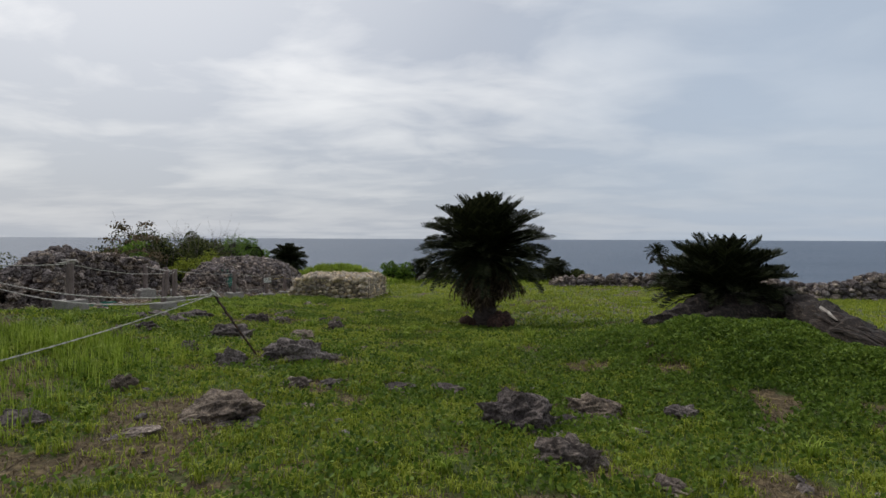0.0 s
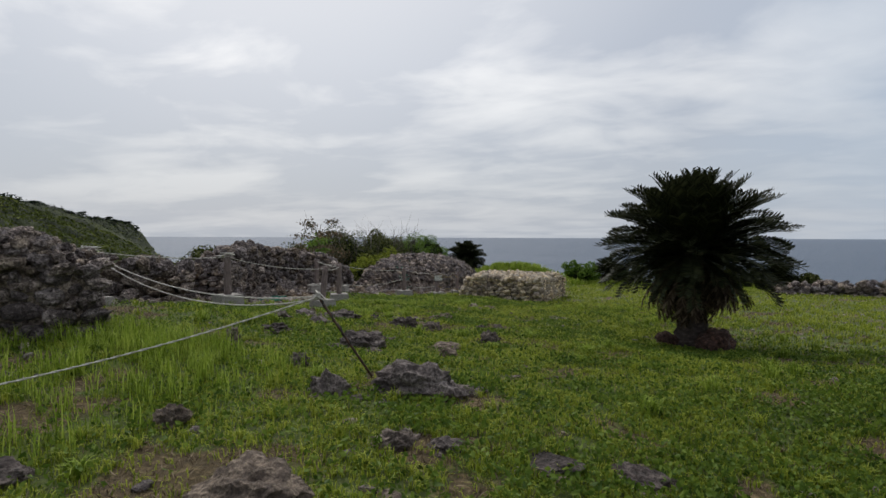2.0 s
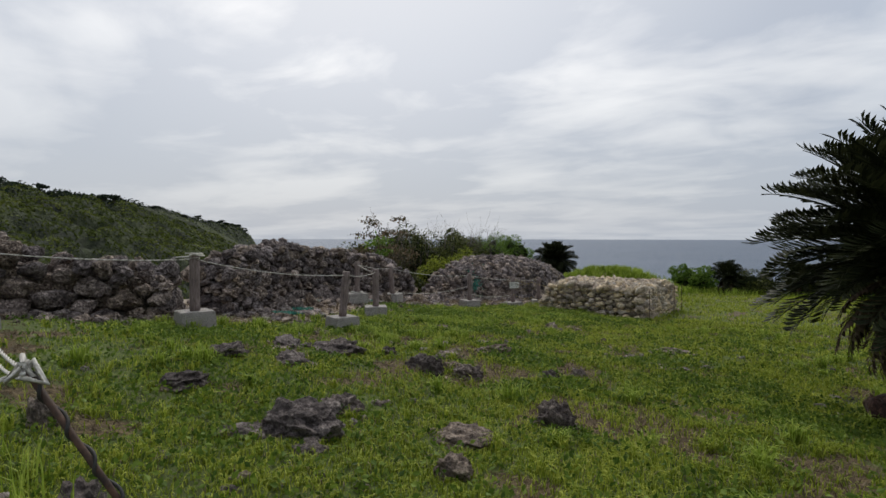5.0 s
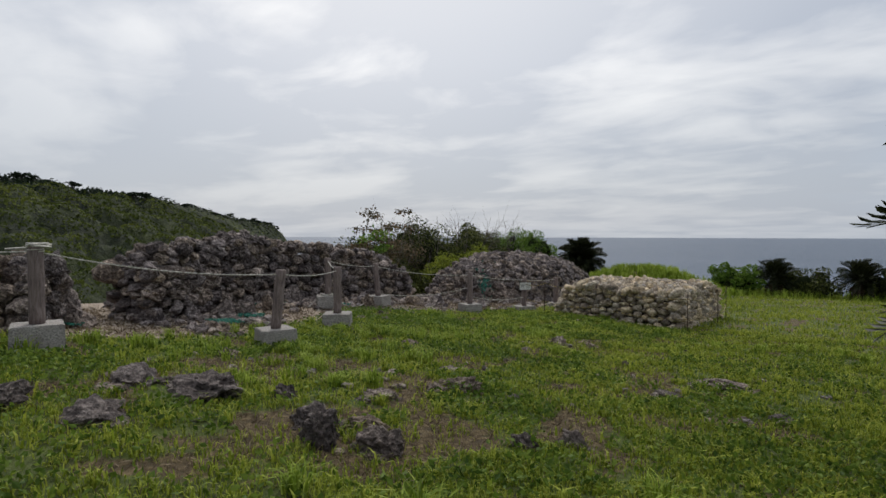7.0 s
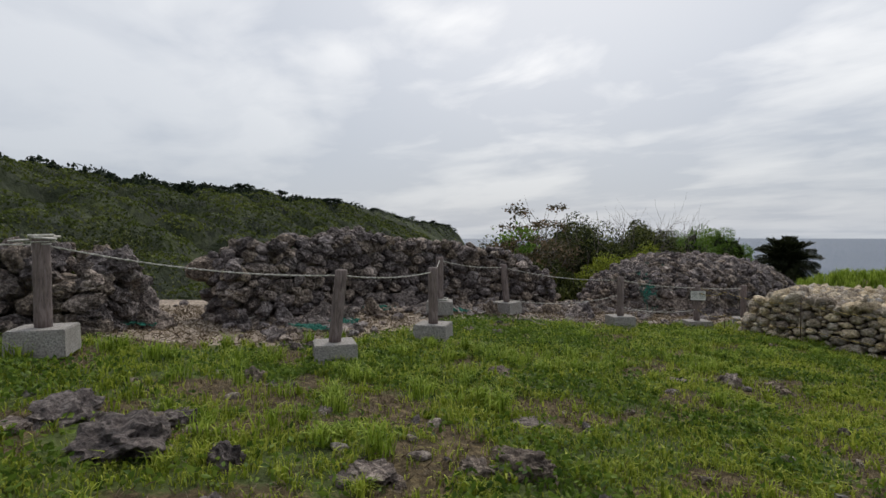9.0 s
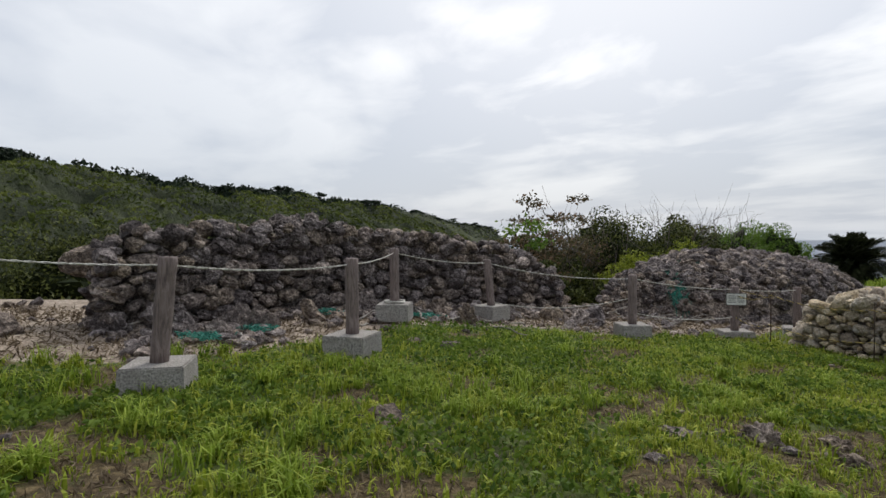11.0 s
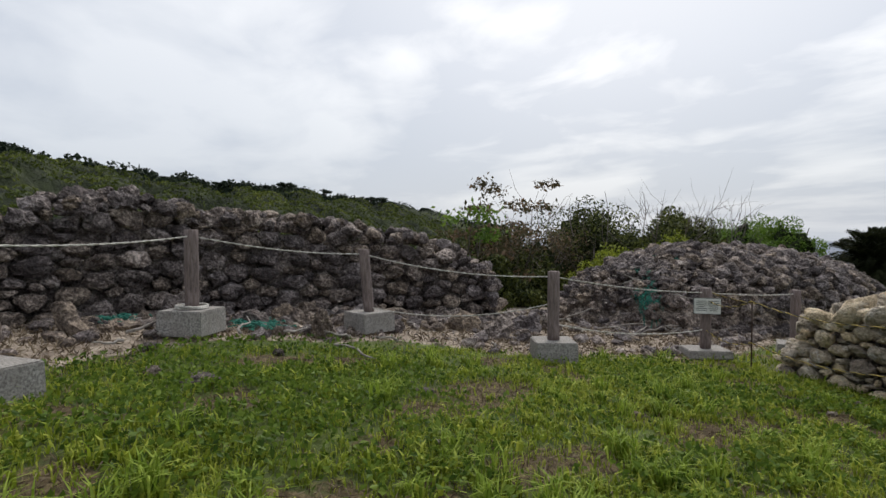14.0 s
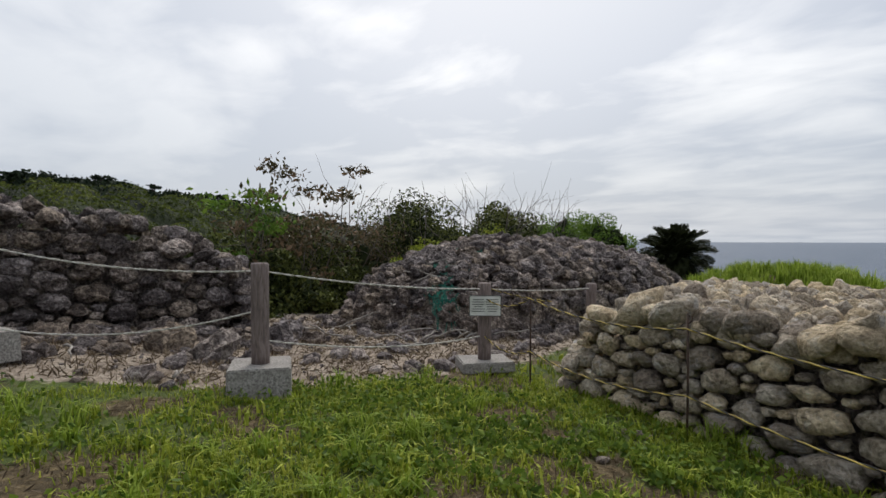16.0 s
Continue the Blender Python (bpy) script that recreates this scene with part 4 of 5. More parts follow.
FENCE = "white twisted rope strung between the fence posts"
for a, b_, d in (("Y", "Z", 0.02), ("Z", "A", 0.06), ("A", "B", 0.1), ("B", "C", 0.06), ("C", "D", 0.04), ("D", "E", 0.06), ("E", "F", 0.1), ("F", "G", 0.05), ("G", "H", 0.03)):
    rope("fence_rope", sag(TOPS[a], TOPS[b_], d), 0.0085, FENCE, group="ropes of the fence")
for a, b_, za, zb, d in (("E", "F", 0.75, 0.35, 0.16), ("F", "G", 0.62, 0.55, 0.1)):
    rope("low_rope", sag(TOPS[a] - Vector((0, 0, za)), TOPS[b_] - Vector((0, 0, zb)), d), 0.008, "slack grey rope hanging low between the fence posts", group="low ropes of the fence")
for key in "AZ":
    rope("rope_wrap", ring(TOPS[key]), 0.007, "white rope wound round the top of a fence post", twist=False, group="rope windings")
rs = np.random.RandomState(3)
for key, at, m in (("Z", TOPS["Z"] + Vector((0, 0, 0.05)), 4), ("A", TOPS["A"] + Vector((0, 0, 0.04)), 4)):
    pts = [at + Vector((rs.normal() * 0.09, rs.normal() * 0.09, rs.normal() * 0.03 + 0.02)) for _ in range(16)]
    rope("rope_knot", pts, 0.012, "tangled knot of white rope on top of a fence post", twist=False)
coil = [Vector((POSTS["D"][0] + 0.0 + math.cos(a) * (0.16 + 0.02 * math.sin(3.1 * a)), POSTS["D"][1] + math.sin(a) * 0.17, POSTS["D"][2] + 0.012 + 0.0012 * a)) for a in np.linspace(0, 25, 110)]
rope("rope_coil", coil, 0.011, "coil of grey rope lying on a concrete post base", twist=False)

ROPE_END = Vector((-5.2, 4.4, 0.24))
PEG_TOP, PEG_FOOT = Vector((-3.0, 7.15, 0.95)), Vector((-2.5, 7.56, -0.06))
t = thing("iron_stake", PEG_FOOT, "rusty leaning iron stake wrapped with rope in the grass", "stake")
part("rod", tube([Vector(), (PEG_TOP - PEG_FOOT) * 0.5 + Vector((0.01, 0, -0.02)), PEG_TOP - PEG_FOOT], 0.014, 8), RUST, t, smooth=True)
line = [(PEG_TOP - PEG_FOOT) * f + Vector((0.02 * math.cos(40 * f), 0.02 * math.sin(40 * f), 0)) for f in np.linspace(0.45, 1.0, 60)]
part("wrapping", tube(line, 0.008, 5), BLACK, t, smooth=True)
pts = [PEG_TOP + Vector((rs.normal() * 0.04, rs.normal() * 0.04, rs.normal() * 0.035)) for _ in range(22)]
part("knot", tube([p - PEG_FOOT for p in pts], 0.011, 5), ROPE, t, smooth=True)
rope("guide_rope", sag(TOPS["Z"], PEG_TOP, 0.28), 0.009, "white twisted rope sagging from a post to the iron stake")
rope("guide_rope", sag(TOPS["Z"] - Vector((0, 0, 0.02)), PEG_TOP - Vector((0, 0, 0.03)), 0.38), 0.009, "second white rope sagging lower from a post to the iron stake")
rope("guide_rope", sag(PEG_TOP, ROPE_END, 0.08), 0.0085, "white twisted rope running from the iron stake over the grass")
t = thing("iron_stake", (ROPE_END[0], ROPE_END[1], gz(ROPE_END[0], ROPE_END[1])), "rusty iron stake holding the end of the white rope", "stake")
part("rod", tube([Vector((0, 0, -0.1)), Vector((0, 0, max(0.12, ROPE_END[2] - gz(ROPE_END[0], ROPE_END[1]) + 0.05)))], 0.014, 8), RUST, t)


def sign(at, rz, w, h, label, rows):
    t = thing("notice_board", at, label, "sign", rz=rz)
    bm = block(w, 0.02, h, 0.004, 1.0, -h / 2)
    part("board", bm, SIGN, t)
    part("board_edge", merge(*[_moved(block(a, 0.026, c, 0.002), dx, 0, dz) for a, c, dx, dz in
                               ((w, 0.008, 0, h / 2 - 0.008), (w, 0.008, 0, -h / 2), (0.008, h, -w / 2 + 0.004, -h / 2), (0.008, h, w / 2 - 0.004, -h / 2))]), INK, t)
    rs_ = random.Random(5)
    for i in range(rows):
        for k in range(2):
            ww = w * rs_.uniform(0.25, 0.42)
            part("text_bar", _moved(block(ww, 0.003, h * 0.035, 0), (-0.22 + 0.44 * k) * w, -0.0125, h * (0.34 - 0.68 * (i + 0.5) / rows)), INK, t)


def _moved(bm, x, y, z):
    for v in bm.verts:
        v.co += Vector((x, y, z))
    return bm


sign((-8.93 + 0.075, 24.87 - 0.075, -0.28), 43, 0.37, 0.24, "white notice board with dark writing on a fence post", 6)
sign((-9.0 + 0.06, 8.75 - 0.085, 1.17), 35, 0.46, 0.2, "worn white notice board under a rope knot on a fence post", 4)
sign((4.3, 41.5, -1.0), 0, 0.3, 0.2, "small white notice board low in the grass at the meadow's edge", 3)
t = thing("sign_stake", (4.3, 41.52, gz(4.3, 41.5)), "short dark stake behind a small notice board", "stake")
part("rod", tube([Vector((0, 0, -0.1)), Vector((0, 0, 0.9 if gz(4.3, 41.5) < -1.5 else 0.55))], 0.02, 8), RUST, t)

# rods and the yellow and black rope round the cairn
RODS = [(-8.12, 24.66), (-6.3, 24.1), (-3.75, 23.35), (-3.45, 25.9), (-3.6, 28.6)]
rod_tops = []
for x, y in RODS:
    g = gz(x, y)
    t = thing("iron_rod", (x, y, g), "thin rusty iron rod standing beside the pale stone cairn", "rod", "rods round the cairn")
    part("rod", tube([(0, 0, -0.1), (0.005, 0, 0.5), (0, 0.005, 0.98)], 0.009, 7), RUST, t, smooth=True)
    part("hook", tube([(0, 0, 0.9), (0.03, 0, 0.92), (0.035, 0, 0.95), (0.01, 0, 0.96)], 0.006, 5), RUST, t)
    rod_tops.append(Vector((x, y, g)))
for h, k in ((0.86, 0), (0.36, 1)):
    chain = [TOPS["G"] + Vector((0.05, -0.05, -0.1 - 0.45 * k))] + [p + Vector((0, 0, h + (0.06 if i == 0 and k == 0 else 0))) for i, p in enumerate(rod_tops)]
    for a, b_ in zip(chain, chain[1:]):
        rope("barrier_rope", sag(a, b_, 0.09), 0.008, "yellow and black twisted rope strung on iron rods", (TIGER, BLACK), group="ropes round the cairn")
rope("barrier_rope", sag(TOPS["G"] + Vector((0, 0, 0.02)), TOPS["H"] + Vector((0.1, -1.2, -0.1)), 0.02), 0.008, "yellow and black twisted rope tied to the fence post", (TIGER, BLACK))

# ---- walls and heaps ----
dry_wall("dark_stone_wall", [(-11.0, 14.0), (-11.05, 14.6), (-11.5, 15.2), (-12.2, 16.3), (-12.8, 18.0), (-13.1, 20.2), (-13.1, 22.2), (-12.8, 23.8)],
         [0.9, 0.95, 1.1, 1.2, 1.22, 0.95, 0.92, 0.95, 0.8, 0.5, 0.0], 1.0, 0.27, 11, "long dark dry-stone wall of weathered coral rock behind the rope fence", (-12, 18), spill=360)
dry_wall("near_stone_wall", [(-8.8, 3.2), (-7.5, 5.2), (-6.35, 7.05), (-8.2, 8.1)], [1.85, 1.75, 1.55, 1.35, 1.15, 1.05], 1.0, 0.23, 12,
         "grey-brown dry-stone wall end of weathered coral rock in tall grass", (-6, 7), spill=20)
dry_wall("ruined_stone_wall", [(-12.4, 4.0), (-12.2, 7.0), (-11.8, 9.0), (-11.1, 10.6), (-10.1, 12.0)], [2.5, 2.4, 2.2, 1.6, 1.05, 0.72], 1.3, 0.36, 13,
         "tumbled dark coral rock wall behind the signed post", (-10.5, 12), parts=250, spill=110)
dry_wall("far_stone_wall", [(6.4, 35.4), (10.2, 35.2), (13.0, 33.9), (17.5, 31.8), (20.5, 30.6)], [-0.95, -0.75, -0.55, -0.75, -0.95], 0.9, 0.34, 14,
         "low grey stone wall along the far edge of the meadow", (12, 34), parts=220, mats=(GREY_STONE, DARK_STONES), spill=40)
dry_wall("far_stone_wall", [(19.6, 29.6), (22.0, 29.4), (26.0, 29.8), (32.0, 31.0)], [-0.95, -0.35, -0.15, 0.2, 0.3], 1.4, 0.36, 15,
         "higher grey stone wall heaped at the edge of the meadow", (22, 30), parts=200, mats=(GREY_STONE, DARK_STONES), spill=20)

# the pale cairn
rs = np.random.RandomState(21)
CAIRN = [(-7.75, 24.8), (-4.05, 23.85), (-3.75, 28.0), (-8.2, 28.4)]
cx, cy = -5.9, 26.2
cairn = thing("cairn", (cx, cy, gz(cx, cy)), "pale rectangular cairn of stacked coral limestone on the meadow", "stone pile")
CAIRN_TOP = -0.15
stones = []


def cairn_top(x, y):
    return CAIRN_TOP - 0.6 * min(1.0, max(0.0, 1 - ((x + 7.9) + 0.125 * (y - 24.8)) / 0.75)) ** 1.3


for a, b_ in zip(CAIRN, CAIRN[1:] + CAIRN[:1]):
    sites, frames = face_sites([a, b_], lambda s, a=a, b_=b_: cairn_top(*along([a, b_], s)[:2]) - 0.02, 0.17, rs, 0.62, 0.12, (0.5, 2.0))
    stones += cell_stones(sites, frames, 0.24, 0.11, rs, 0.26, 0.95, 0.62)
sites, frames = [], []
for i in range(19):
    for j in range(20):
        u, v = (i + rs.uniform(0.1, 0.9)) / 19, (j + rs.uniform(0.1, 0.9)) / 20
        a = (1 - u) * np.array(CAIRN[0]) + u * np.array(CAIRN[1])
        c_ = (1 - u) * np.array(CAIRN[3]) + u * np.array(CAIRN[2])
        p = np.array((cx, cy)) + ((1 - v) * a + v * c_ - (cx, cy)) * 0.9
        edge = min(u, v, 1 - u, 1 - v)
        sites.append(tuple(p))
        frames.append(((p[0], p[1], cairn_top(*p) - 0.06 + rs.uniform(-0.04, 0.04) + 0.05 * min(1, edge * 6)), (1, 0, 0), (0, 1, 0), (0, 0, 1)))
stones += cell_stones(sites, frames, 0.26, 0.1, rs, 0.16, 0.98, 1.0)
for x, y, w in ((-6.95, 24.75, 0.5), (-4.12, 24.0, 0.5), (-6.6, 24.62, 0.46), (-5.2, 24.3, 0.5), (-7.0, 25.6, 0.4), (-6.0, 24.5, 0.42)):      # larger blocks along the rim
    c = rs.uniform(0.8, 1.1)
    stones += cell_stones([(0, 0), (w, 0.1), (-w, 0), (0, w * 0.9), (0.05, -w * 0.8)], [((x, y, CAIRN_TOP + 0.0), (math.cos(c), math.sin(c), 0), (-math.sin(c), math.cos(c), 0), (0, 0, 1))], w * 0.5, w * 0.24, rs, 0.22)
# dark core behind the pale stones puts the shade of the gaps into colour
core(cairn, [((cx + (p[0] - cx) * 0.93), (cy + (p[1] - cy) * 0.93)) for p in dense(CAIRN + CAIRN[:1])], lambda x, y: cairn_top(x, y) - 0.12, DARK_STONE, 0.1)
lay_cells(cairn, stones, PALE_STONE, PALE_STONES, (-6, 22), 300)

# the long dark heap
rs = np.random.RandomState(22)
HX, HY, HA, HB = -12.7, 31.9, 2.8, 6.1


def heap_z(x, y):
    q = np.hypot((x - HX) / HA, (y - HY) / HB)
    return ground_z(x, y) + 1.8 * np.clip(1 - q ** 2.4, 0, 1) ** 0.55 + 0.18 * (fbm(x * 0.9, y * 0.9, 51) - 0.5)


heap = thing("stone_heap", (HX, HY, gz(HX, HY)), "long dark heap of loose coral rocks behind the rope fence", "stone pile")
V, F = [], []
N, M = 48, 14
for i in range(M + 1):
    for j in range(N):
        a, q = 2 * math.pi * j / N, 1.02 * (1 - (i / M) ** 1.0)
        x, y = HX + HA * q * math.cos(a), HY + HB * q * math.sin(a)
        V.append((x - HX, y - HY, float(heap_z(x, y)) - gz(HX, HY) - 0.1))
for i in range(M):
    for j in range(N):
        a0, a1 = i * N + j, i * N + (j + 1) % N
        F.append((a0, a1, a1 + N, a0 + N))
bulk("rubble_core", V, F, DARK_STONE, heap, True)
items = []
for _ in range(2700):
    a, q = rs.uniform(0, 2 * math.pi), math.sqrt(rs.uniform(0, 1.12))
    x, y = HX + HA * q * math.cos(a), HY + HB * q * math.sin(a)
    if x < HX - 1.2 and rs.uniform() < 0.7:
        continue
    k = rs.uniform(0.15, 0.5) * (0.75 if y < 27 else 1)
    items.append((x, y, float(heap_z(x, y)) + rs.uniform(-0.06, 0.08), k, k * rs.uniform(0.6, 1), k * rs.uniform(0.45, 0.85), *rs.uniform(-0.7, 0.7, 2), rs.uniform(0, 6.28)))
place_stones(heap, items, DARK_SHAPES, ICO, DARK_STONE, DARK_STONES, 300, (-10.5, 26), near=(DARK_FINE, ICO_FINE))

# rubble floor inside the fence
rs = np.random.RandomState(23)
floor_rubble = thing("rubble", (-10.5, 20, gz(-10.5, 20)), "scattered grey rubble and coral fragments on the sandy floor", "rubble")
items = []
while len(items) < 1000:
    x, y = rs.uniform(-14.5, -8.6), rs.uniform(11, 29.5)
    if (y < 14.2 and rs.uniform() < 0.85) or rs.uniform() > float(rubble_mask(x, y)) ** 2 or fbm(x * 0.6, y * 0.6, 61) < 0.4:
        continue
    k = 0.035 + 0.24 * rs.uniform() ** 4
    items.append((x, y, gz(x, y) + k * 0.15, k * 1.2, k, k * 0.7, *rs.uniform(-0.5, 0.5, 2), rs.uniform(0, 6.28)))
items.sort(key=lambda s: -s[3])
place_stones(floor_rubble, items, DARK_SHAPES, ICO, GREY_STONE, GREY_STONES, 200)

rs = np.random.RandomState(24)
for i in range(34):
    y = rs.uniform(14.2, 24.5)
    x = float(np.interp(y, [13, 15, 18, 20.5, 24.5], [-10.9, -11.3, -12.3, -12.6, -12.4])) + abs(rs.normal()) * 0.7
    k = rs.uniform(0.22, 0.6)
    t = thing("boulder", (x, y, gz(x, y)), "pale grey coral boulder fallen at the foot of the dark wall" if i % 3 == 0 else "dark grey coral boulder fallen at the foot of the dark wall", "rock")
    v = cell_stones([(0, 0), (k, k * 0.2), (-k, 0), (k * 0.1, k), (0, -k * 0.8)], [((0, 0, k * 0.04), (1, 0, 0), (0, 1, 0), (0, 0, 1))], k * 0.55, k * 0.42, rs, 0.4)[0]
    me = bpy.data.meshes.new("stone")
    me.from_pydata(v.tolist(), [], CELL_FACES)
    me.materials.append(GREY_STONE if i % 3 == 0 else ROCK_STONE)
    ob = new("stone", me)
    ob.parent = t
    ob.matrix_basis = pose(0, 0, 0, 0, 0, rs.uniform(0, 360))

# ---- single rocks in the meadow ----
ROCK_SHAPES, ICO3 = stone_shapes(9, 17, rough=0.06, boxy=0.9, div=4)


def pitted(shapes, seed):
    out = []
    for i, p in enumerate(shapes):
        q = p.copy()
        q[:, 2] = np.where(q[:, 2] < 0, q[:, 2] * 0.6, q[:, 2])
        noise_ = np.array([noise.noise(Vector(v) * 5.0 + Vector((i * 3.1, 0, 0))) for v in q])
        ridge = np.array([noise.noise(Vector(v) * 11.0 + Vector((0, i * 2.7, 0))) for v in q])
        q = q * (1 + 0.42 * noise_ - 0.3 * np.abs(ridge))[:, None]
        out.append(q)
    return out


ROCK_SHAPES = pitted(ROCK_SHAPES, 1)
ROCK_MESHES = []
for p in ROCK_SHAPES:
    me = bpy.data.meshes.new("rock")
    me.from_pydata([tuple(q) for q in p], [], [tuple(int(i) for i in f) for f in ICO3])
    me.polygons.foreach_set("use_smooth", [False] * len(me.polygons))
    me.materials.append(ROCK_STONE)
    ROCK_MESHES.append(me)

FRAGMENTS = []
for p in DARK_FINE[:5]:
    me = bpy.data.meshes.new("fragment")
    me.from_pydata([tuple(q) for q in p], [], [tuple(int(i) for i in f) for f in ICO_FINE])
    me.materials.append(ROCK_STONE)
    FRAGMENTS.append(me)

# x, y, width, height
ROCKS_START = [-1.8, 7.2, .88, .42, -1.72, 4.6, .7, .26, 1.22, 4.95, .78, .45, 1.49, 3.85, .52, .27, 2.14, 5.65, .66, .25, 3.0, 5.4, .36, .18, -3.3, 4.1, .4, .16,
               -1.35, 5.8, .33, .16, -2.5, 6.65, .45, .3, -3.6, 7.6, .3, .22, -3.76, 9.3, .72, .35, -3.9, 9.95, .38, .26, -5.41, 9.38, .5, .18, -2.12, 10.85, .36, .33]
ROCKS_LEFT = [-3.2, 5.35, .28, .22, .45, 6.15, .4, .12, 2.11, 3.36, .3, .1, 2.31, 4.75, .3, .1, 8.3, 10.8, 1.0, .42, -2.17, 4.0, .35, .07, -.2, 6.0, .4, .07,
              -.97, 5.9, .26, .1, -6.3, 10.5, .5, .2, -5.0, 8.0, .2, .3, -4.42, 12.1, .38, .22, -4.08, 12.35, .3, .13, -2.6, 10.0, .45, .14, -2.29, 9.3, .24, .2]
ROCKS_MID = [-5.54, 10.9, .5, .18, -5.75, 11.9, .7, .26, -6.4, 11.6, .55, .18, -4.1, 11.85, .3, .33, -3.73, 12.1, .36, .23, -4.67, 13.15, .34, .12, -4.3, 14.1, .42, .22,
             -4.38, 13.75, .26, .15, -2.98, 12.98, .22, .16, -2.7, 13.3, .2, .18, -2.06, 17.05, .6, .14, -1.39, 15.75, .24, .1, -5.0, 18.4, .26, .23, -3.55, 17.6, .1, .13]
ROCKS_END = [-4.97, 14.8, .34, .04, -2.55, 16.1, .4, .05, -7.4, 13.28, .32, .17, -4.45, 18.6, .2, .12, -6.12, 12.3, .33, .14, -5.2, 12.4, .24, .18, -6.43, 15.85, .36, .1,
             -4.69, 18.9, .24, .12, -8.85, 17.97, .34, .1, -5.37, 17.9, .32, .07, -10.9, 19.65, .42, .5, -8.19, 19.73, .2, .05, -7.08, 21.2, .14, .06, -9.7, 18.8, .14, .1]
rs = np.random.RandomState(31)
for k, data in enumerate((ROCKS_START, ROCKS_LEFT, ROCKS_MID, ROCKS_END)):
    for x, y, w, h in np.array(data).reshape(-1, 4):
        t = thing("rock", (x, y, gz(x, y)), "pitted grey coral rock half sunk in the turf" if h > 0.2 else "low flat grey coral rock showing through the turf", "rock")
        ob = new("stone", ROCK_MESHES[rs.randint(len(ROCK_MESHES))])
        ob.parent = t
        ob.matrix_basis = Matrix.LocRotScale((0, 0, h * 0.1), Euler((rs.uniform(-.15, .15), rs.uniform(-.15, .15), rs.uniform(-.6, .6))), (w * 1.15, w * rs.uniform(0.7, 1.0), h * (1.35 if k < 2 else 1.15)))
        for _ in range(3 if w > 0.3 else 1):
            a, q = rs.uniform(0, 6.28), rs.uniform(0.42, 0.75) * w
            s = w * rs.uniform(0.2, 0.5)
            ob = new("fragment", FRAGMENTS[rs.randint(len(FRAGMENTS))])
            ob.parent = t
            px, py = math.cos(a) * q, math.sin(a) * q * 0.8
            ob.matrix_basis = Matrix.LocRotScale((px, py, gz(x + px, y + py) - gz(x, y)), Euler((0, 0, rs.uniform(0, 6))), (s * 1.3, s, min(s, h) * 0.55))
pebbles = thing("pebbles", (-2, 10, gz(-2, 10)), "small grey stones scattered in the turf", "pebbles")
items = []
while len(items) < 420:
    x, y = rs.uniform(-9, 7), rs.uniform(1.5, 24)
    if fbm(x * 0.5, y * 0.5, 77) < 0.5:
        continue
    k = rs.uniform(0.04, 0.14)
    items.append((x, y, gz(x, y) + 0.01, k * 1.3, k, k * 0.6, *rs.uniform(-.4, .4, 2), rs.uniform(0, 6.28)))
place_stones(pebbles, items, DARK_SHAPES, ICO, GREY_STONE, GREY_STONES, 0)


# ---- thicket ----
def branchy(t, base, height, spread_, count, seed, mat=TWIG, r0=0.03, name="branch"):
    """Bare forked branches from one foot. Returns their tips."""
    rs = np.random.RandomState(seed)
    tips = []
    for i in range(count):
        a, lean = rs.uniform(0, 6.28), rs.uniform(0.1, spread_)
        p = Vector(base) + Vector((rs.normal() * 0.1, rs.normal() * 0.1, 0))
        d = Vector((math.cos(a) * lean, math.sin(a) * lean, 1)).normalized()
        pts = [p.copy()]
        L = height * rs.uniform(0.6, 1.0)
        for k in range(6):
            d = (d + Vector(rs.normal(size=3)) * 0.2 + Vector((0, 0, 0.07))).normalized()
            p = p + d * L / 6
            pts.append(p.copy())
        part(name, tube(pts, list(np.linspace(r0, r0 * 0.2, len(pts))), 5), mat, t)
        tips.append(pts[-1])
        for _ in range(3):
            k = rs.randint(2, 6)
            q, e = pts[k].copy(), (d + Vector(rs.normal(size=3)) * 0.8).normalized()
            sub = [q.copy()]
            for _ in range(4):
                e = (e + Vector(rs.normal(size=3)) * 0.25 + Vector((0, 0, 0.12))).normalized()
                q = q + e * L * rs.uniform(0.07, 0.12)
                sub.append(q.copy())
            part("twig", tube(sub, list(np.linspace(r0 * 0.35, r0 * 0.1, len(sub))), 4), mat, t)
            tips.append(sub[-1])
    return tips


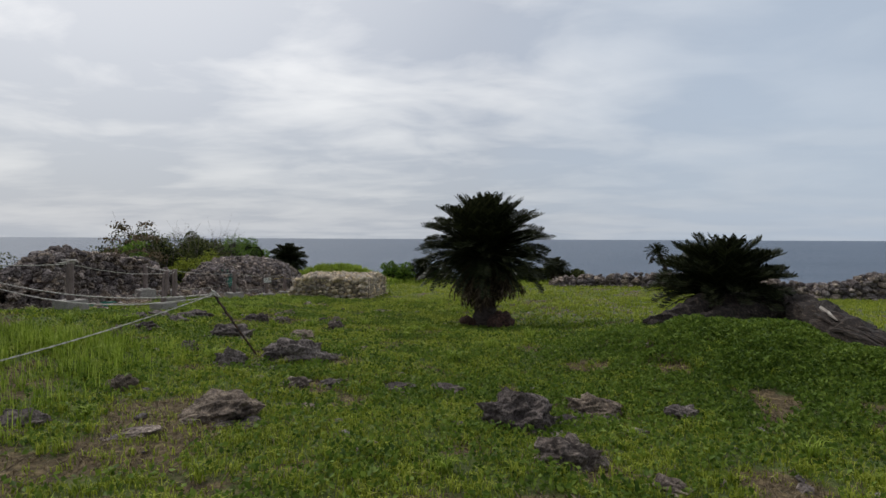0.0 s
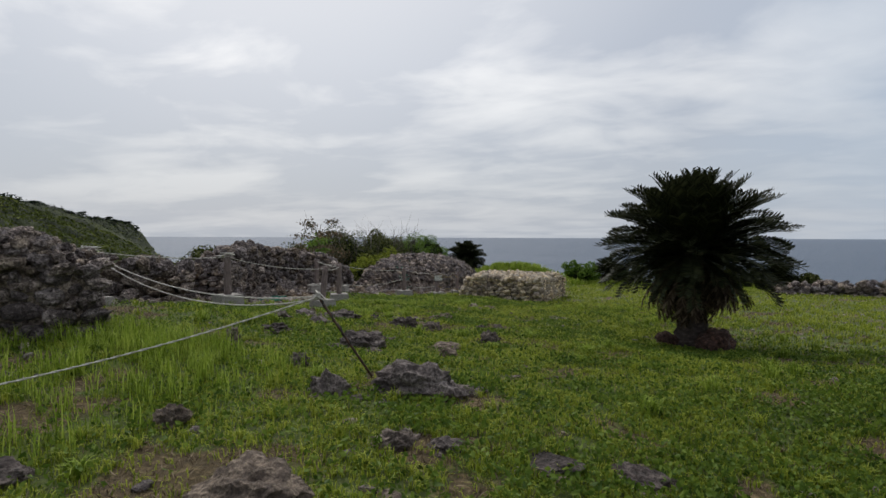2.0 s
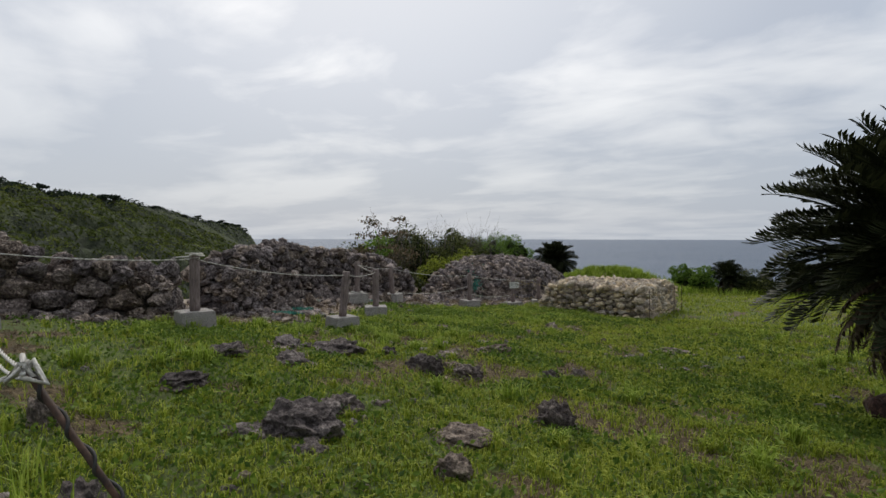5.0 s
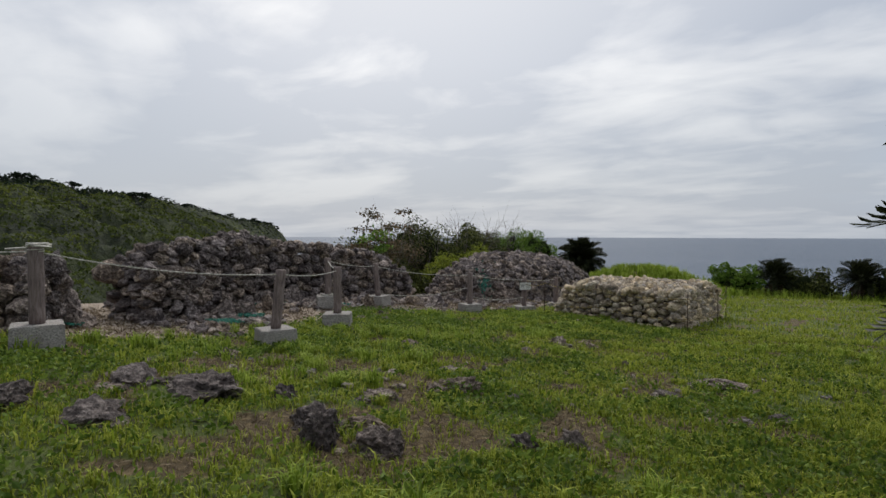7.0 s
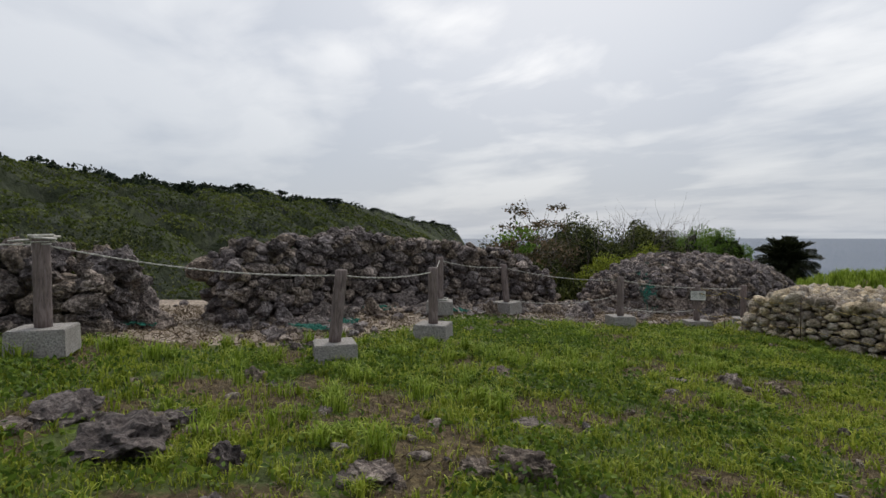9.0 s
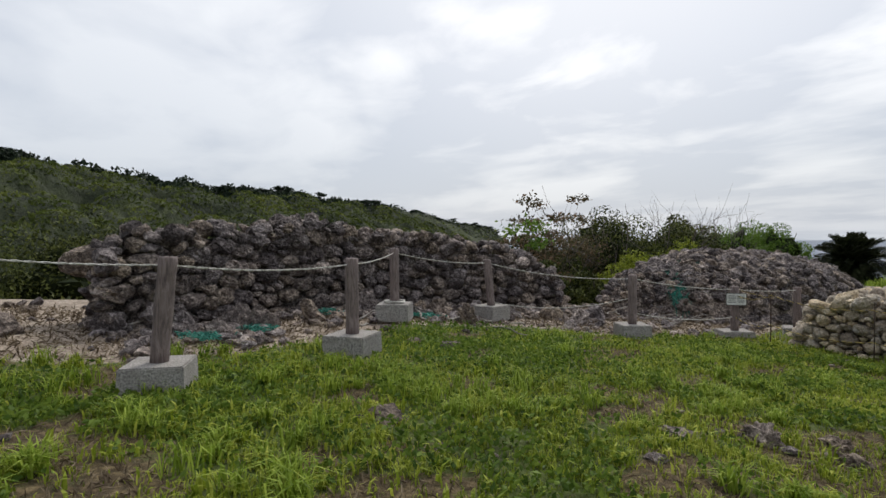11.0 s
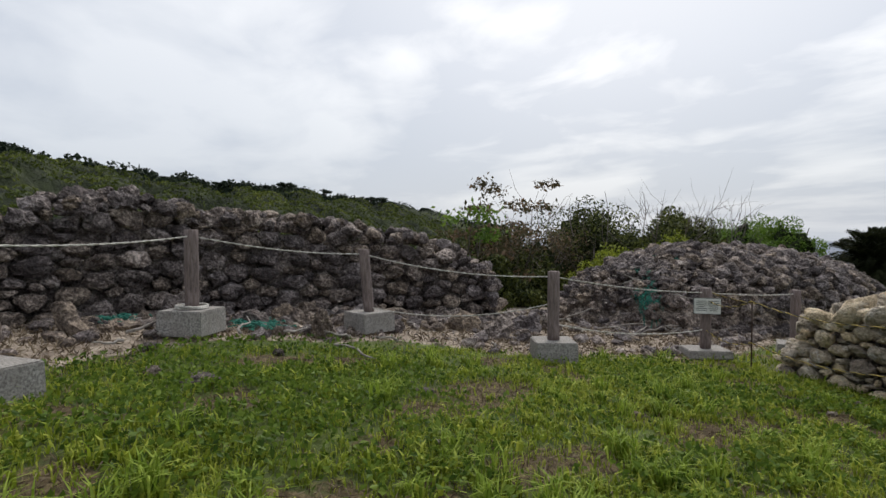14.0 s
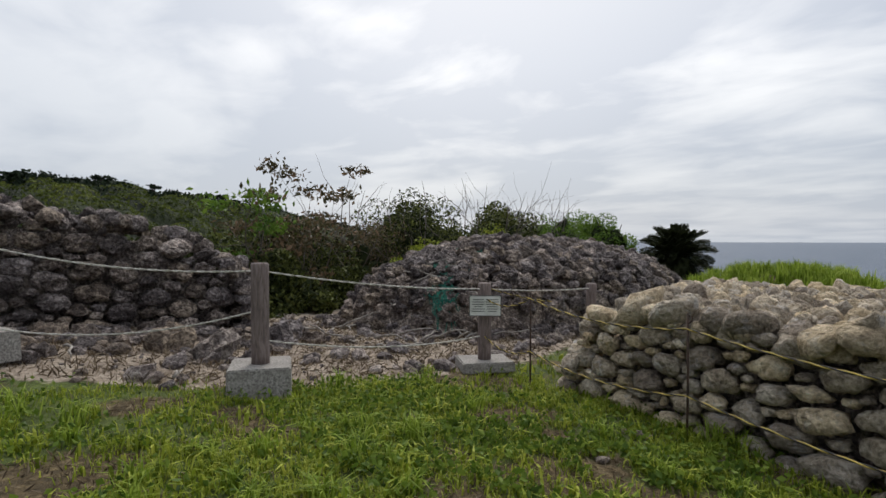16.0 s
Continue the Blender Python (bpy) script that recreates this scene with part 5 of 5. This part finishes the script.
def bush(x, y, z, rx, ry, rz, leaves, size, mat, label, seed, holes=0.35, name="shrub", category="shrub", lumps=9):
    """An uneven shrub: stems, and leaves gathered in clumps with gaps."""
    rs = np.random.RandomState(seed)
    t = thing(name, (x, y, z), label, category)
    for i in range(5):
        a = rs.uniform(0, 6.28)
        tip = Vector((math.cos(a) * rx * 0.5, math.sin(a) * ry * 0.5, rz * rs.uniform(0.9, 1.4)))
        part("stem", tube([Vector((0, 0, -0.3)), tip * 0.5 + Vector(rs.normal(size=3)) * 0.08, tip], [0.05, 0.035, 0.015], 5), TWIG, t)
    cs = []
    for i in range(lumps * 4):
        d = rs.normal(size=3)
        d /= np.linalg.norm(d)
        q = rs.uniform(0.3, 0.85)
        cs.append((d * (rx, ry, rz) * q + (0, 0, rz * 0.8), rs.uniform(0.18, 0.4) * min(rx, ry, rz * 1.3)))
    pts = []
    share = leaves // len(cs)
    for c_, r in cs:
        d = rs.normal(size=(share, 3))
        d /= np.linalg.norm(d, axis=1)[:, None]
        rr = r * rs.uniform(0.35, 1.0, share) ** 0.5
        pts.append(c_ + d * rr[:, None] * (1.25, 1.25, 1.0))
    pts = np.concatenate(pts)
    # near-black shell inside the leaves; the crown's inner shade put into its colour
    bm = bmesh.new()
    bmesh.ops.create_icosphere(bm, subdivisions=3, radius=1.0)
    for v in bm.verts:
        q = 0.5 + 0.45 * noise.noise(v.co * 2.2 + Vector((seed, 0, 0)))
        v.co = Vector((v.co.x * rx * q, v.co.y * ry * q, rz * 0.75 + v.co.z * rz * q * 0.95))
    part("dark_inner_shell", bm, INNER_SHADE, t)
    leaf_cloud("foliage", pts, rs.uniform(0.6, 1.3, len(pts)) * size, mat, t, rs, 0.5)
    return t


# shrub belt behind the wall and the heap: x, y, base, rx, ry, rz, kind
BELT = [(-15.7, 25.9, -2.2, 1.25, 1.3, 1.5, 0), (-14.9, 24.9, -2.2, 0.8, 0.9, 0.95, 0), (-16.0, 24.0, -2.3, 1.1, 1.1, 1.3, 0), (-17.2, 24.5, -2.45, 2, 2.2, 1.9, 0), (-18.5, 27.5, -2.45, 2.2, 2.2, 2.05, 0), (-19.5, 30.5, -2.05, 2.2, 2.2, 2.05, 2), (-17.2, 27, -2.85, 1.6, 1.8, 1.7, 0),
        (-18.6, 33, -1.45, 1.9, 2, 1.9, 0), (-20.8, 34, -1.55, 2.1, 2.1, 2.2, 0), (-17.2, 35.6, -1.15, 1.6, 1.9, 1.65, 0), (-19.3, 38, -1.25, 1.9, 1.9, 1.9, 0),
        (-17, 39, -1.25, 1.8, 1.7, 1.8, 1), (-16.8, 42.3, -1.25, 1.7, 1.5, 1.75, 1), (-18.9, 42.5, -1.25, 1.8, 1.6, 1.8, 1), (-15.9, 33.2, -1.3, 1.2, 1.4, 1.2, 3),
        (-16.1, 30.6, -1.6, 1.1, 1.3, 1.2, 3), (-21.5, 29, -3.45, 2.4, 2.4, 2.3, 0), (-22.5, 25, -4.25, 2.5, 2.5, 2.5, 0), (-15.8, 28.2, -2.15, 1.1, 1.2, 1.2, 0)]
KINDS = [(SHRUB, "dense dark green coastal shrub behind the stone heap", 14000, 0.13), (LIGHT_SHRUB, "bright green leafy shrub on the cliff edge", 13000, 0.105),
         (RUSSET, "sparse shrub with olive and russet leaves", 10000, 0.09), (YELLOW_SHRUB, "yellow-green leafy shrub against the dark thicket", 7000, 0.1)]
for i, (x, y, z, rx, ry, rz, k) in enumerate(BELT):
    mat, label, m, size = KINDS[k]
    bush(x, y, z, rx, ry, rz, m, size, mat, label, 100 + i)
bush(-31, 33, -3.5, 2.6, 2.6, 2.4, 12000, 0.2, SHRUB, "round dark tree crown standing in the hollow below the headland", 150, name="tree", category="tree")
for i, (x, y, z, r) in enumerate([(-24.5, 9.5, -2.6, 2.8), (-26.0, 13.0, -2.8, 2.9), (-22.0, 15.5, -3.6, 2.2), (-19.0, 12.6, -3.6, 1.8), (-18.3, 15.6, -3.8, 1.7), (-20.5, 10.0, -3.2, 2.2), (-18.0, 9.2, -2.6, 1.7)]):
    bush(x, y, z, r, r, r * 0.9, 9000, 0.15, SHRUB, "dark olive shrub in the hollow beyond the gap between the walls", 400 + i)
bush(-13.3, 12.4, -0.55, 0.55, 0.4, 0.3, 1500, 0.07, YELLOW_SHRUB, "small yellow-green shrub on the edge of the hollow", 420)
# bare and half-bare shrubs that stand above the belt
for i, (x, y, z, h, m, leafy) in enumerate([(-18.6, 29.2, -2.0, 4.9, 9, 0), (-17.4, 27.2, -2.0, 4.4, 11, 2), (-17.9, 36.5, -1.2, 4.3, 26, 0), (-16.8, 37.8, -1.2, 4.0, 24, 0),
                                            (-18.2, 31.8, -1.5, 4.2, 8, 0), (-16.7, 25.4, -1.9, 4.7, 2, 1), (-17.4, 34.2, -1.4, 3.7, 8, 0)]):
    t = thing("bare_shrub", (x, y, z), "leafless grey shrub standing above the thicket" if not leafy else "thin shrub with a few green and russet leaves above the wall", "shrub")
    tips = branchy(t, (0, 0, 0), h, 0.55 if m < 10 else 0.75, m, 200 + i, r0=0.032 if m < 10 else 0.02)
    if leafy:
        rs = np.random.RandomState(i)
        pts = np.concatenate([np.array(p) + rs.normal(size=(75, 3)) * (0.22, 0.22, 0.09) for p in tips])
        leaf_cloud("foliage", pts, rs.uniform(0.1, 0.21, len(pts)), RUSSET if leafy == 2 else LIGHT_SHRUB, t, rs)

# far edge of the meadow
for i, (x, y, rx, rz, k) in enumerate([(-5.2, 44.3, 1.9, 1.1, 1), (-2.0, 44.6, 1.8, 1.0, 0), (1.9, 44.8, 1.8, 1.05, 0), (4.8, 44.6, 1.5, 1.0, 0), (6.9, 44.8, 1.6, 0.95, 0), (9.4, 44.4, 1.2, 0.8, 0)]):
    mat, label, m, size = KINDS[k]
    bush(x, y, gz(x, y) - 0.1, rx, 1.1, rz, 8000, 0.14, mat, "low dark coastal shrub on the far edge of the meadow" if k == 0 else "round green shrub on the far edge of the meadow", 300 + i)

# valley thicket between the wall and the hill
rs = np.random.RandomState(41)
x, y = rs.uniform(-34, -15.5, 60000), rs.uniform(-4, 44, 60000)
lump = domes(x, y, 2.4, 71)
z = np.maximum(ground_z(x, y), np.where(x < -22, hill_z(x, y) - 1.5, -99)) + 0.2 + lump * 1.6 * rs.uniform(0.5, 1.0, len(x)) ** 0.4
ok = (ground_z(x, y) < -1.7) & (z < 0.4)
t = leaf_cloud("valley_thicket", np.stack([x, y, z], 1)[ok], rs.uniform(0.12, 0.3, ok.sum()), SHRUB, None, rs, 0.5, label="dark green scrub filling the hollow behind the wall")
tagged(t, category="scrub")
x = np.concatenate([rs.uniform(-150, -22, 330000), rs.uniform(-400, -120, 70000)])
y = np.concatenate([rs.uniform(-45, 115, 330000), rs.uniform(20, 290, 70000)])
keep = rs.uniform(size=len(x)) < np.clip(60 / np.hypot(x, y - 10), 0.25, 1)
x, y = x[keep], y[keep]
z = hill_z(x, y)
top = domes(x, y, 4.0, 22)
# leaves gather on the crown tops; the shade-dark hillside shows between them
ok = (z > -12) & (rs.uniform(size=len(x)) < np.clip((top - 0.34) * 5, 0.04, 1))
t = leaf_cloud("hill_foliage", np.stack([x, y, z + rs.uniform(-0.05, 0.12, len(x))], 1)[ok], (0.16 + 0.0032 * np.hypot(x, y))[ok] * rs.uniform(0.6, 1.3, ok.sum()), HILL_LEAF, None, rs, 0.6, 0.8, label="green shrub canopy covering the hillside")
tagged(t, category="scrub")


def pine(x, y, z, h, seed):
    rs = np.random.RandomState(seed)
    t = thing("pine", (x, y, z), "flat-topped dark pine on the ridge of the hill", "tree", "pines on the ridge")
    lean = rs.uniform(-0.15, 0.15)
    top = Vector((lean * h, 0, h))
    part("trunk", tube([Vector((0, 0, -1)), top * 0.5 + Vector((0.1, 0, 0)), top], [0.22, 0.16, 0.06], 6), BARK, t)
    pts = []
    for _ in range(7):
        c_ = np.array(top) + rs.normal(size=3) * (h * 0.26, h * 0.26, h * 0.09)
        part("limb", tube([top * 0.6, Vector(c_)], [0.08, 0.03], 4), BARK, t)
        pts.append(c_ + rs.normal(size=(48, 3)) * (h * 0.15, h * 0.15, h * 0.045))
    pts = np.concatenate(pts)
    leaf_cloud("crown", pts, rs.uniform(0.4, 0.8, len(pts)), PINE, t, rs, 0.6)


rs = np.random.RandomState(43)
for i in range(110):
    u = rs.uniform(0.0, 4.9)
    k = int(u)
    f = u - k
    x = CREST[k][0] + (CREST[k + 1][0] - CREST[k][0]) * f + rs.normal() * 5
    y = CREST[k][1] + (CREST[k + 1][1] - CREST[k][1]) * f + rs.normal() * 5
    pine(x, y, float(hill_z(x, y)) - 1.2, rs.uniform(1.5, 2.9), 500 + i)

u = rs.uniform(0, 5.6, 26000)
k = u.astype(int)
C = np.array(CREST, float)
xy = C[k] + (C[k + 1] - C[k]) * (u - k)[:, None] + rs.normal(size=(len(u), 2)) * 7
z = hill_z(xy[:, 0], xy[:, 1])
crown = domes(xy[:, 0], xy[:, 1], 5.0, 81) * 1.2
pts = np.stack([xy[:, 0], xy[:, 1], z + crown * 1.6 * rs.uniform(0, 1, len(u))], 1)
t = leaf_cloud("ridge_woods", pts[z > -5], rs.uniform(0.45, 1.0, (z > -5).sum()), PINE, None, rs, 0.6, label="dark low pine woods along the ridge of the hill")
tagged(t, category="wood")


# ---- nets, driftwood ----
def net_scrap(x, y, z, w, seed, label):
    rs = np.random.RandomState(seed)
    t = thing("fishing_net", (x, y, z), label, "net")
    lines = []
    for i in range(60):
        p = Vector((rs.normal() * w * 0.36, rs.normal() * w * 0.3, 0.05))
        pts = []
        for k in range(9):
            p = p + Vector((rs.normal() * w * 0.08, rs.normal() * w * 0.08, 0))
            gx, gy = x + p.x, y + p.y
            base = float(heap_z(gx, gy)) if math.hypot((gx - HX) / HA, (gy - HY) / HB) < 1 else gz(gx, gy)
            pts.append(Vector((p.x, p.y, base - z + 0.06 + rs.uniform(0, 0.05))))
        lines.append(tube(pts, 0.007, 4))
    tagged(part("netting", merge(*lines), NET, t), kind="stuff")


for i, (x, y, w) in enumerate([(-10.2, 15.1, 0.35), (-10.6, 15.9, 0.3), (-11.9, 17.4, 0.4), (-11.3, 18.9, 0.5), (-12.0, 27.4, 0.55), (-12.3, 28.4, 0.45), (-11.5, 26.8, 0.4), (-13.4, 10.6, 0.5), (-10.9, 12.6, 0.35)]):
    net_scrap(x, y, gz(x, y), w, 600 + i, "tangled teal fishing net caught on the rubble")
rs = np.random.RandomState(51)
for i in range(46):
    x, y = (rs.uniform(-12.8, -10.4), rs.uniform(24.4, 27.6)) if i < 34 else (rs.uniform(-12, -9.8), rs.uniform(13.5, 22))
    base = float(heap_z(x, y)) if math.hypot((x - HX) / HA, (y - HY) / HB) < 1 else gz(x, y)
    t = thing("driftwood", (x, y, base), "bleached grey driftwood branch lying on the rubble", "driftwood", "driftwood on the rubble")
    a, L = rs.uniform(0, 6.28), rs.uniform(0.3, 0.9)
    p, pts = Vector((0, 0, 0.08)), []
    d = Vector((math.cos(a), math.sin(a), rs.uniform(-0.1, 0.35)))
    for k in range(6):
        pts.append(p.copy())
        p = p + (d + Vector(rs.normal(size=3)) * 0.22) * L / 6
    part("branch", tube(pts, list(np.linspace(0.019, 0.007, 6)), 6), DRIFT, t, smooth=True)

# ---- grass ----
rs = np.random.RandomState(61)
ROCK_XY = np.concatenate([np.array(d).reshape(-1, 4) for d in (ROCKS_START, ROCKS_LEFT, ROCKS_MID, ROCKS_END)])


def turf(x, y):
    """How much grass grows here: none in the rubble, thin on the bare patches, none under rocks and cairn."""
    k = 1 - rubble_mask(x, y)
    k = k * (1 - 0.8 * bareness(x, y))
    for rx, ry, w, h in ROCK_XY:
        k = k * (np.hypot(x - rx, y - ry) > w * 0.42)
    k = k * ~((x > -8.0) & (x < -3.9) & (y > 24.7) & (y < 28.2))
    k = k * (x > west_edge(y) + 0.5) * (y < edge_y(x) + 2)
    return k


def lawn(name, m, xr, yr, size, width, density, label, per=4, mat=GRASS, lean=(0.25, 0.95)):
    x, y = spread(rs, m, xr, yr, lambda x, y: turf(x, y) * density(x, y))
    x = np.repeat(x, per) + rs.normal(size=len(x) * per) * 0.025
    y = np.repeat(y, per) + rs.normal(size=len(y) * per) * 0.025
    clump = fbm(x * 1.1, y * 1.1, 92) * 0.4 + 0.6 * fbm(x * 4.5, y * 4.5, 93, 2)
    keep = rs.uniform(size=len(x)) < np.clip((clump - 0.36) * 7, 0.12, 1)
    x, y, clump = x[keep], y[keep], clump[keep]
    L = rs.uniform(*size, len(x)) * (0.3 + 1.5 * clump)
    ob = blades(name, x, y, ground_z(x, y), L, width, rs.uniform(*lean, len(x)), mat, rs)
    tagged(ob, label, "grass", kind="stuff")


def near_path(reach):
    return lambda x, y: np.clip(1.15 - path_distance(x, y) / reach, 0.0, 1)


lawn("lawn", 125000, (-8.5, 6.5), (0.4, 12.0), (0.03, 0.085), 0.009, near_path(6.5), "short green turf of the meadow")
lawn("lawn", 125000, (-10, 2.0), (12.0, 25.0), (0.03, 0.085), 0.009, near_path(6.5), "short green turf beside the rope fence")
lawn("far_lawn", 80000, (-9, 26), (8.0, 46.0), (0.07, 0.15), 0.02, lambda x, y: np.clip((np.hypot(x, y - 5) - 6) / 8, 0, 1), "green turf of the far meadow", per=3)
lawn("dry_grass", 12000, (-10, 5), (1.0, 25.0), (0.04, 0.09), 0.007, near_path(6.5), "dry straw-coloured blades among the turf", per=3, mat=STRAW)
lawn("tall_grass", 3800, (-6.8, -2.6), (2.4, 7.6), (0.1, 0.36), 0.008, lambda x, y: np.clip((-3.0 - x) / 1.5, 0, 1), "tall light green grass in front of the stone wall", per=6, mat=TALL_GRASS, lean=(0.1, 0.6))
lawn("knoll_grass", 9000, (-13.5, -4.5), (36.5, 43), (0.3, 0.55), 0.03, lambda x, y: np.exp(-(((x + 9.2) / 3.0) ** 2 + ((y - 40) / 2.0) ** 2)), "tall bright grass on a knoll behind the cairn", per=5, mat=TALL_GRASS, lean=(0.1, 0.5))
lawn("edge_grass", 6000, (-9, 12), (40, 46.5), (0.2, 0.5), 0.025, lambda x, y: np.clip((y - 41.5) / 4, 0, 1), "tall grass along the meadow's edge", per=4, mat=TALL_GRASS, lean=(0.1, 0.5))


def tufts(name, m, xr, yr, reach, size, mat, label, leaves=26, seed=0, broad=0.012):
    r = np.random.RandomState(seed)
    x, y = spread(r, m, xr, yr, lambda x, y: (turf(x, y) > 0.2) * np.clip((fbm(x * 0.7, y * 0.7, 95) - 0.42) * 6, 0.05, 1))
    s = np.repeat(r.uniform(0.5, 1.0, len(x)) * size, leaves)
    x = np.repeat(x, leaves) + r.normal(size=len(s)) * s * 0.16
    y = np.repeat(y, leaves) + r.normal(size=len(s)) * s * 0.16
    ob = blades(name, x, y, ground_z(x, y), s * r.uniform(0.6, 1.1, len(s)), broad, r.uniform(0.3, 1.0, len(s)), mat, r)
    tagged(ob, label, "grass", kind="stuff")


tufts("grass_tufts", 1500, (-9.5, 5), (1.5, 24.5), 8, 0.2, GRASS, "longer grass tufts in the turf", 30, 1, 0.009)
tufts("bright_tufts", 420, (-9.5, -5.5), (10, 24.5), 8, 0.3, TALL_GRASS, "bright grass tufts growing by the concrete bases", 34, 2, 0.011)
tufts("broad_tufts", 190, (-9, 4), (1.5, 23), 8, 0.34, TALL_GRASS, "broad-bladed green grass clumps standing out of the turf", 60, 3, 0.013)

# leafy weeds: on the hump, under the cycad, by the fence
rs = np.random.RandomState(71)
spots = []
for cx_, cy_, sx_, sy_, m in ((4.6, 7.9, 1.6, 1.4, 42000), (4.2, 6.0, 1.9, 1.1, 16000), (1.2, 13.4, 1.5, 0.6, 9000), (-8.6, 18.4, 1.0, 1.3, 9000), (-7.6, 14.2, 0.6, 0.7, 4500), (-7.2, 22.9, 1.6, 0.7, 7000), (-8.0, 11.0, 0.7, 0.5, 3000), (-4, 12, 3.5, 7, 36000), (-1, 5, 3.5, 3, 16000)):
    x, y = cx_ + rs.normal(size=m) * sx_, cy_ + rs.normal(size=m) * sy_
    spots.append(np.stack([x, y, ground_z(x, y) + 0.02 + rs.uniform(0, 0.13, m) * (fbm(x * 2.2, y * 2.2, 97))], 1))
x, y = spread(rs, 260000, (-8.8, 5), (0.8, 24), lambda x, y: np.clip((fbm(x * 1.5, y * 1.5, 101) - 0.52) * 7, 0, 1) * near_path(6)(x, y))
spots.append(np.stack([x, y, ground_z(x, y) + 0.01 + rs.uniform(0.2, 1, len(x)) * 0.16 * domes(x, y, 0.22, 102)], 1))
pts = np.concatenate(spots)
pts = pts[turf(pts[:, 0], pts[:, 1]) > 0.4]
for cx_, cy_, r_ in ((4.4, 8.3, 0.8), (5.2, 7.6, 0.9), (3.6, 7.7, 0.6), (5.8, 8.5, 0.7), (4.6, 6.9, 0.7), (5.9, 6.7, 0.8), (3.3, 8.7, 0.5), (6.3, 5.6, 0.7), (5.0, 9.1, 0.6)):
    m = int(9000 * r_ * r_)
    q = rs.uniform(0, 1, m) ** 0.5
    a = rs.uniform(0, 6.28, m)
    x, y = cx_ + q * r_ * np.cos(a), cy_ + q * r_ * np.sin(a)
    knobs = domes(x, y, 0.33, 98)
    pts = np.concatenate([pts, np.stack([x, y, ground_z(x, y) + 0.32 * r_ * np.sqrt(1 - q * q) * (0.4 + knobs) * rs.uniform(0.6, 1, m)], 1)])
t = leaf_cloud("weeds", pts, rs.uniform(0.03, 0.07, len(pts)), WEED, None, rs, 0.6, 0.4, "low leafy weeds creeping through the turf")
tagged(t, category="weeds")
# straw on the bare patches of the meadow
x, y = spread(rs, 150000, (-9.5, 5), (0.5, 24), lambda x, y: bareness(x, y) * (1 - rubble_mask(x, y)))
t = leaf_cloud("dry_thatch", np.stack([x, y, ground_z(x, y) + rs.uniform(0.0, 0.03, len(x))], 1), rs.uniform(0.03, 0.1, len(x)), STRAW, None, rs, 0.14, -0.4, "dry thatch and dead stalks on the bare patches of turf")
tagged(t, category="litter")
# straw and dead stalks on the rubble floor
x, y = spread(rs, 26000, (-14, -8.4), (11, 29), lambda x, y: rubble_mask(x, y))
t = leaf_cloud("dry_litter", np.stack([x, y, ground_z(x, y) + rs.uniform(0.0, 0.04, len(x))], 1), rs.uniform(0.05, 0.16, len(x)), STRAW, None, rs, 0.12, -0.3, "dry straw and dead stalks on the rubble floor")
tagged(t, category="litter")
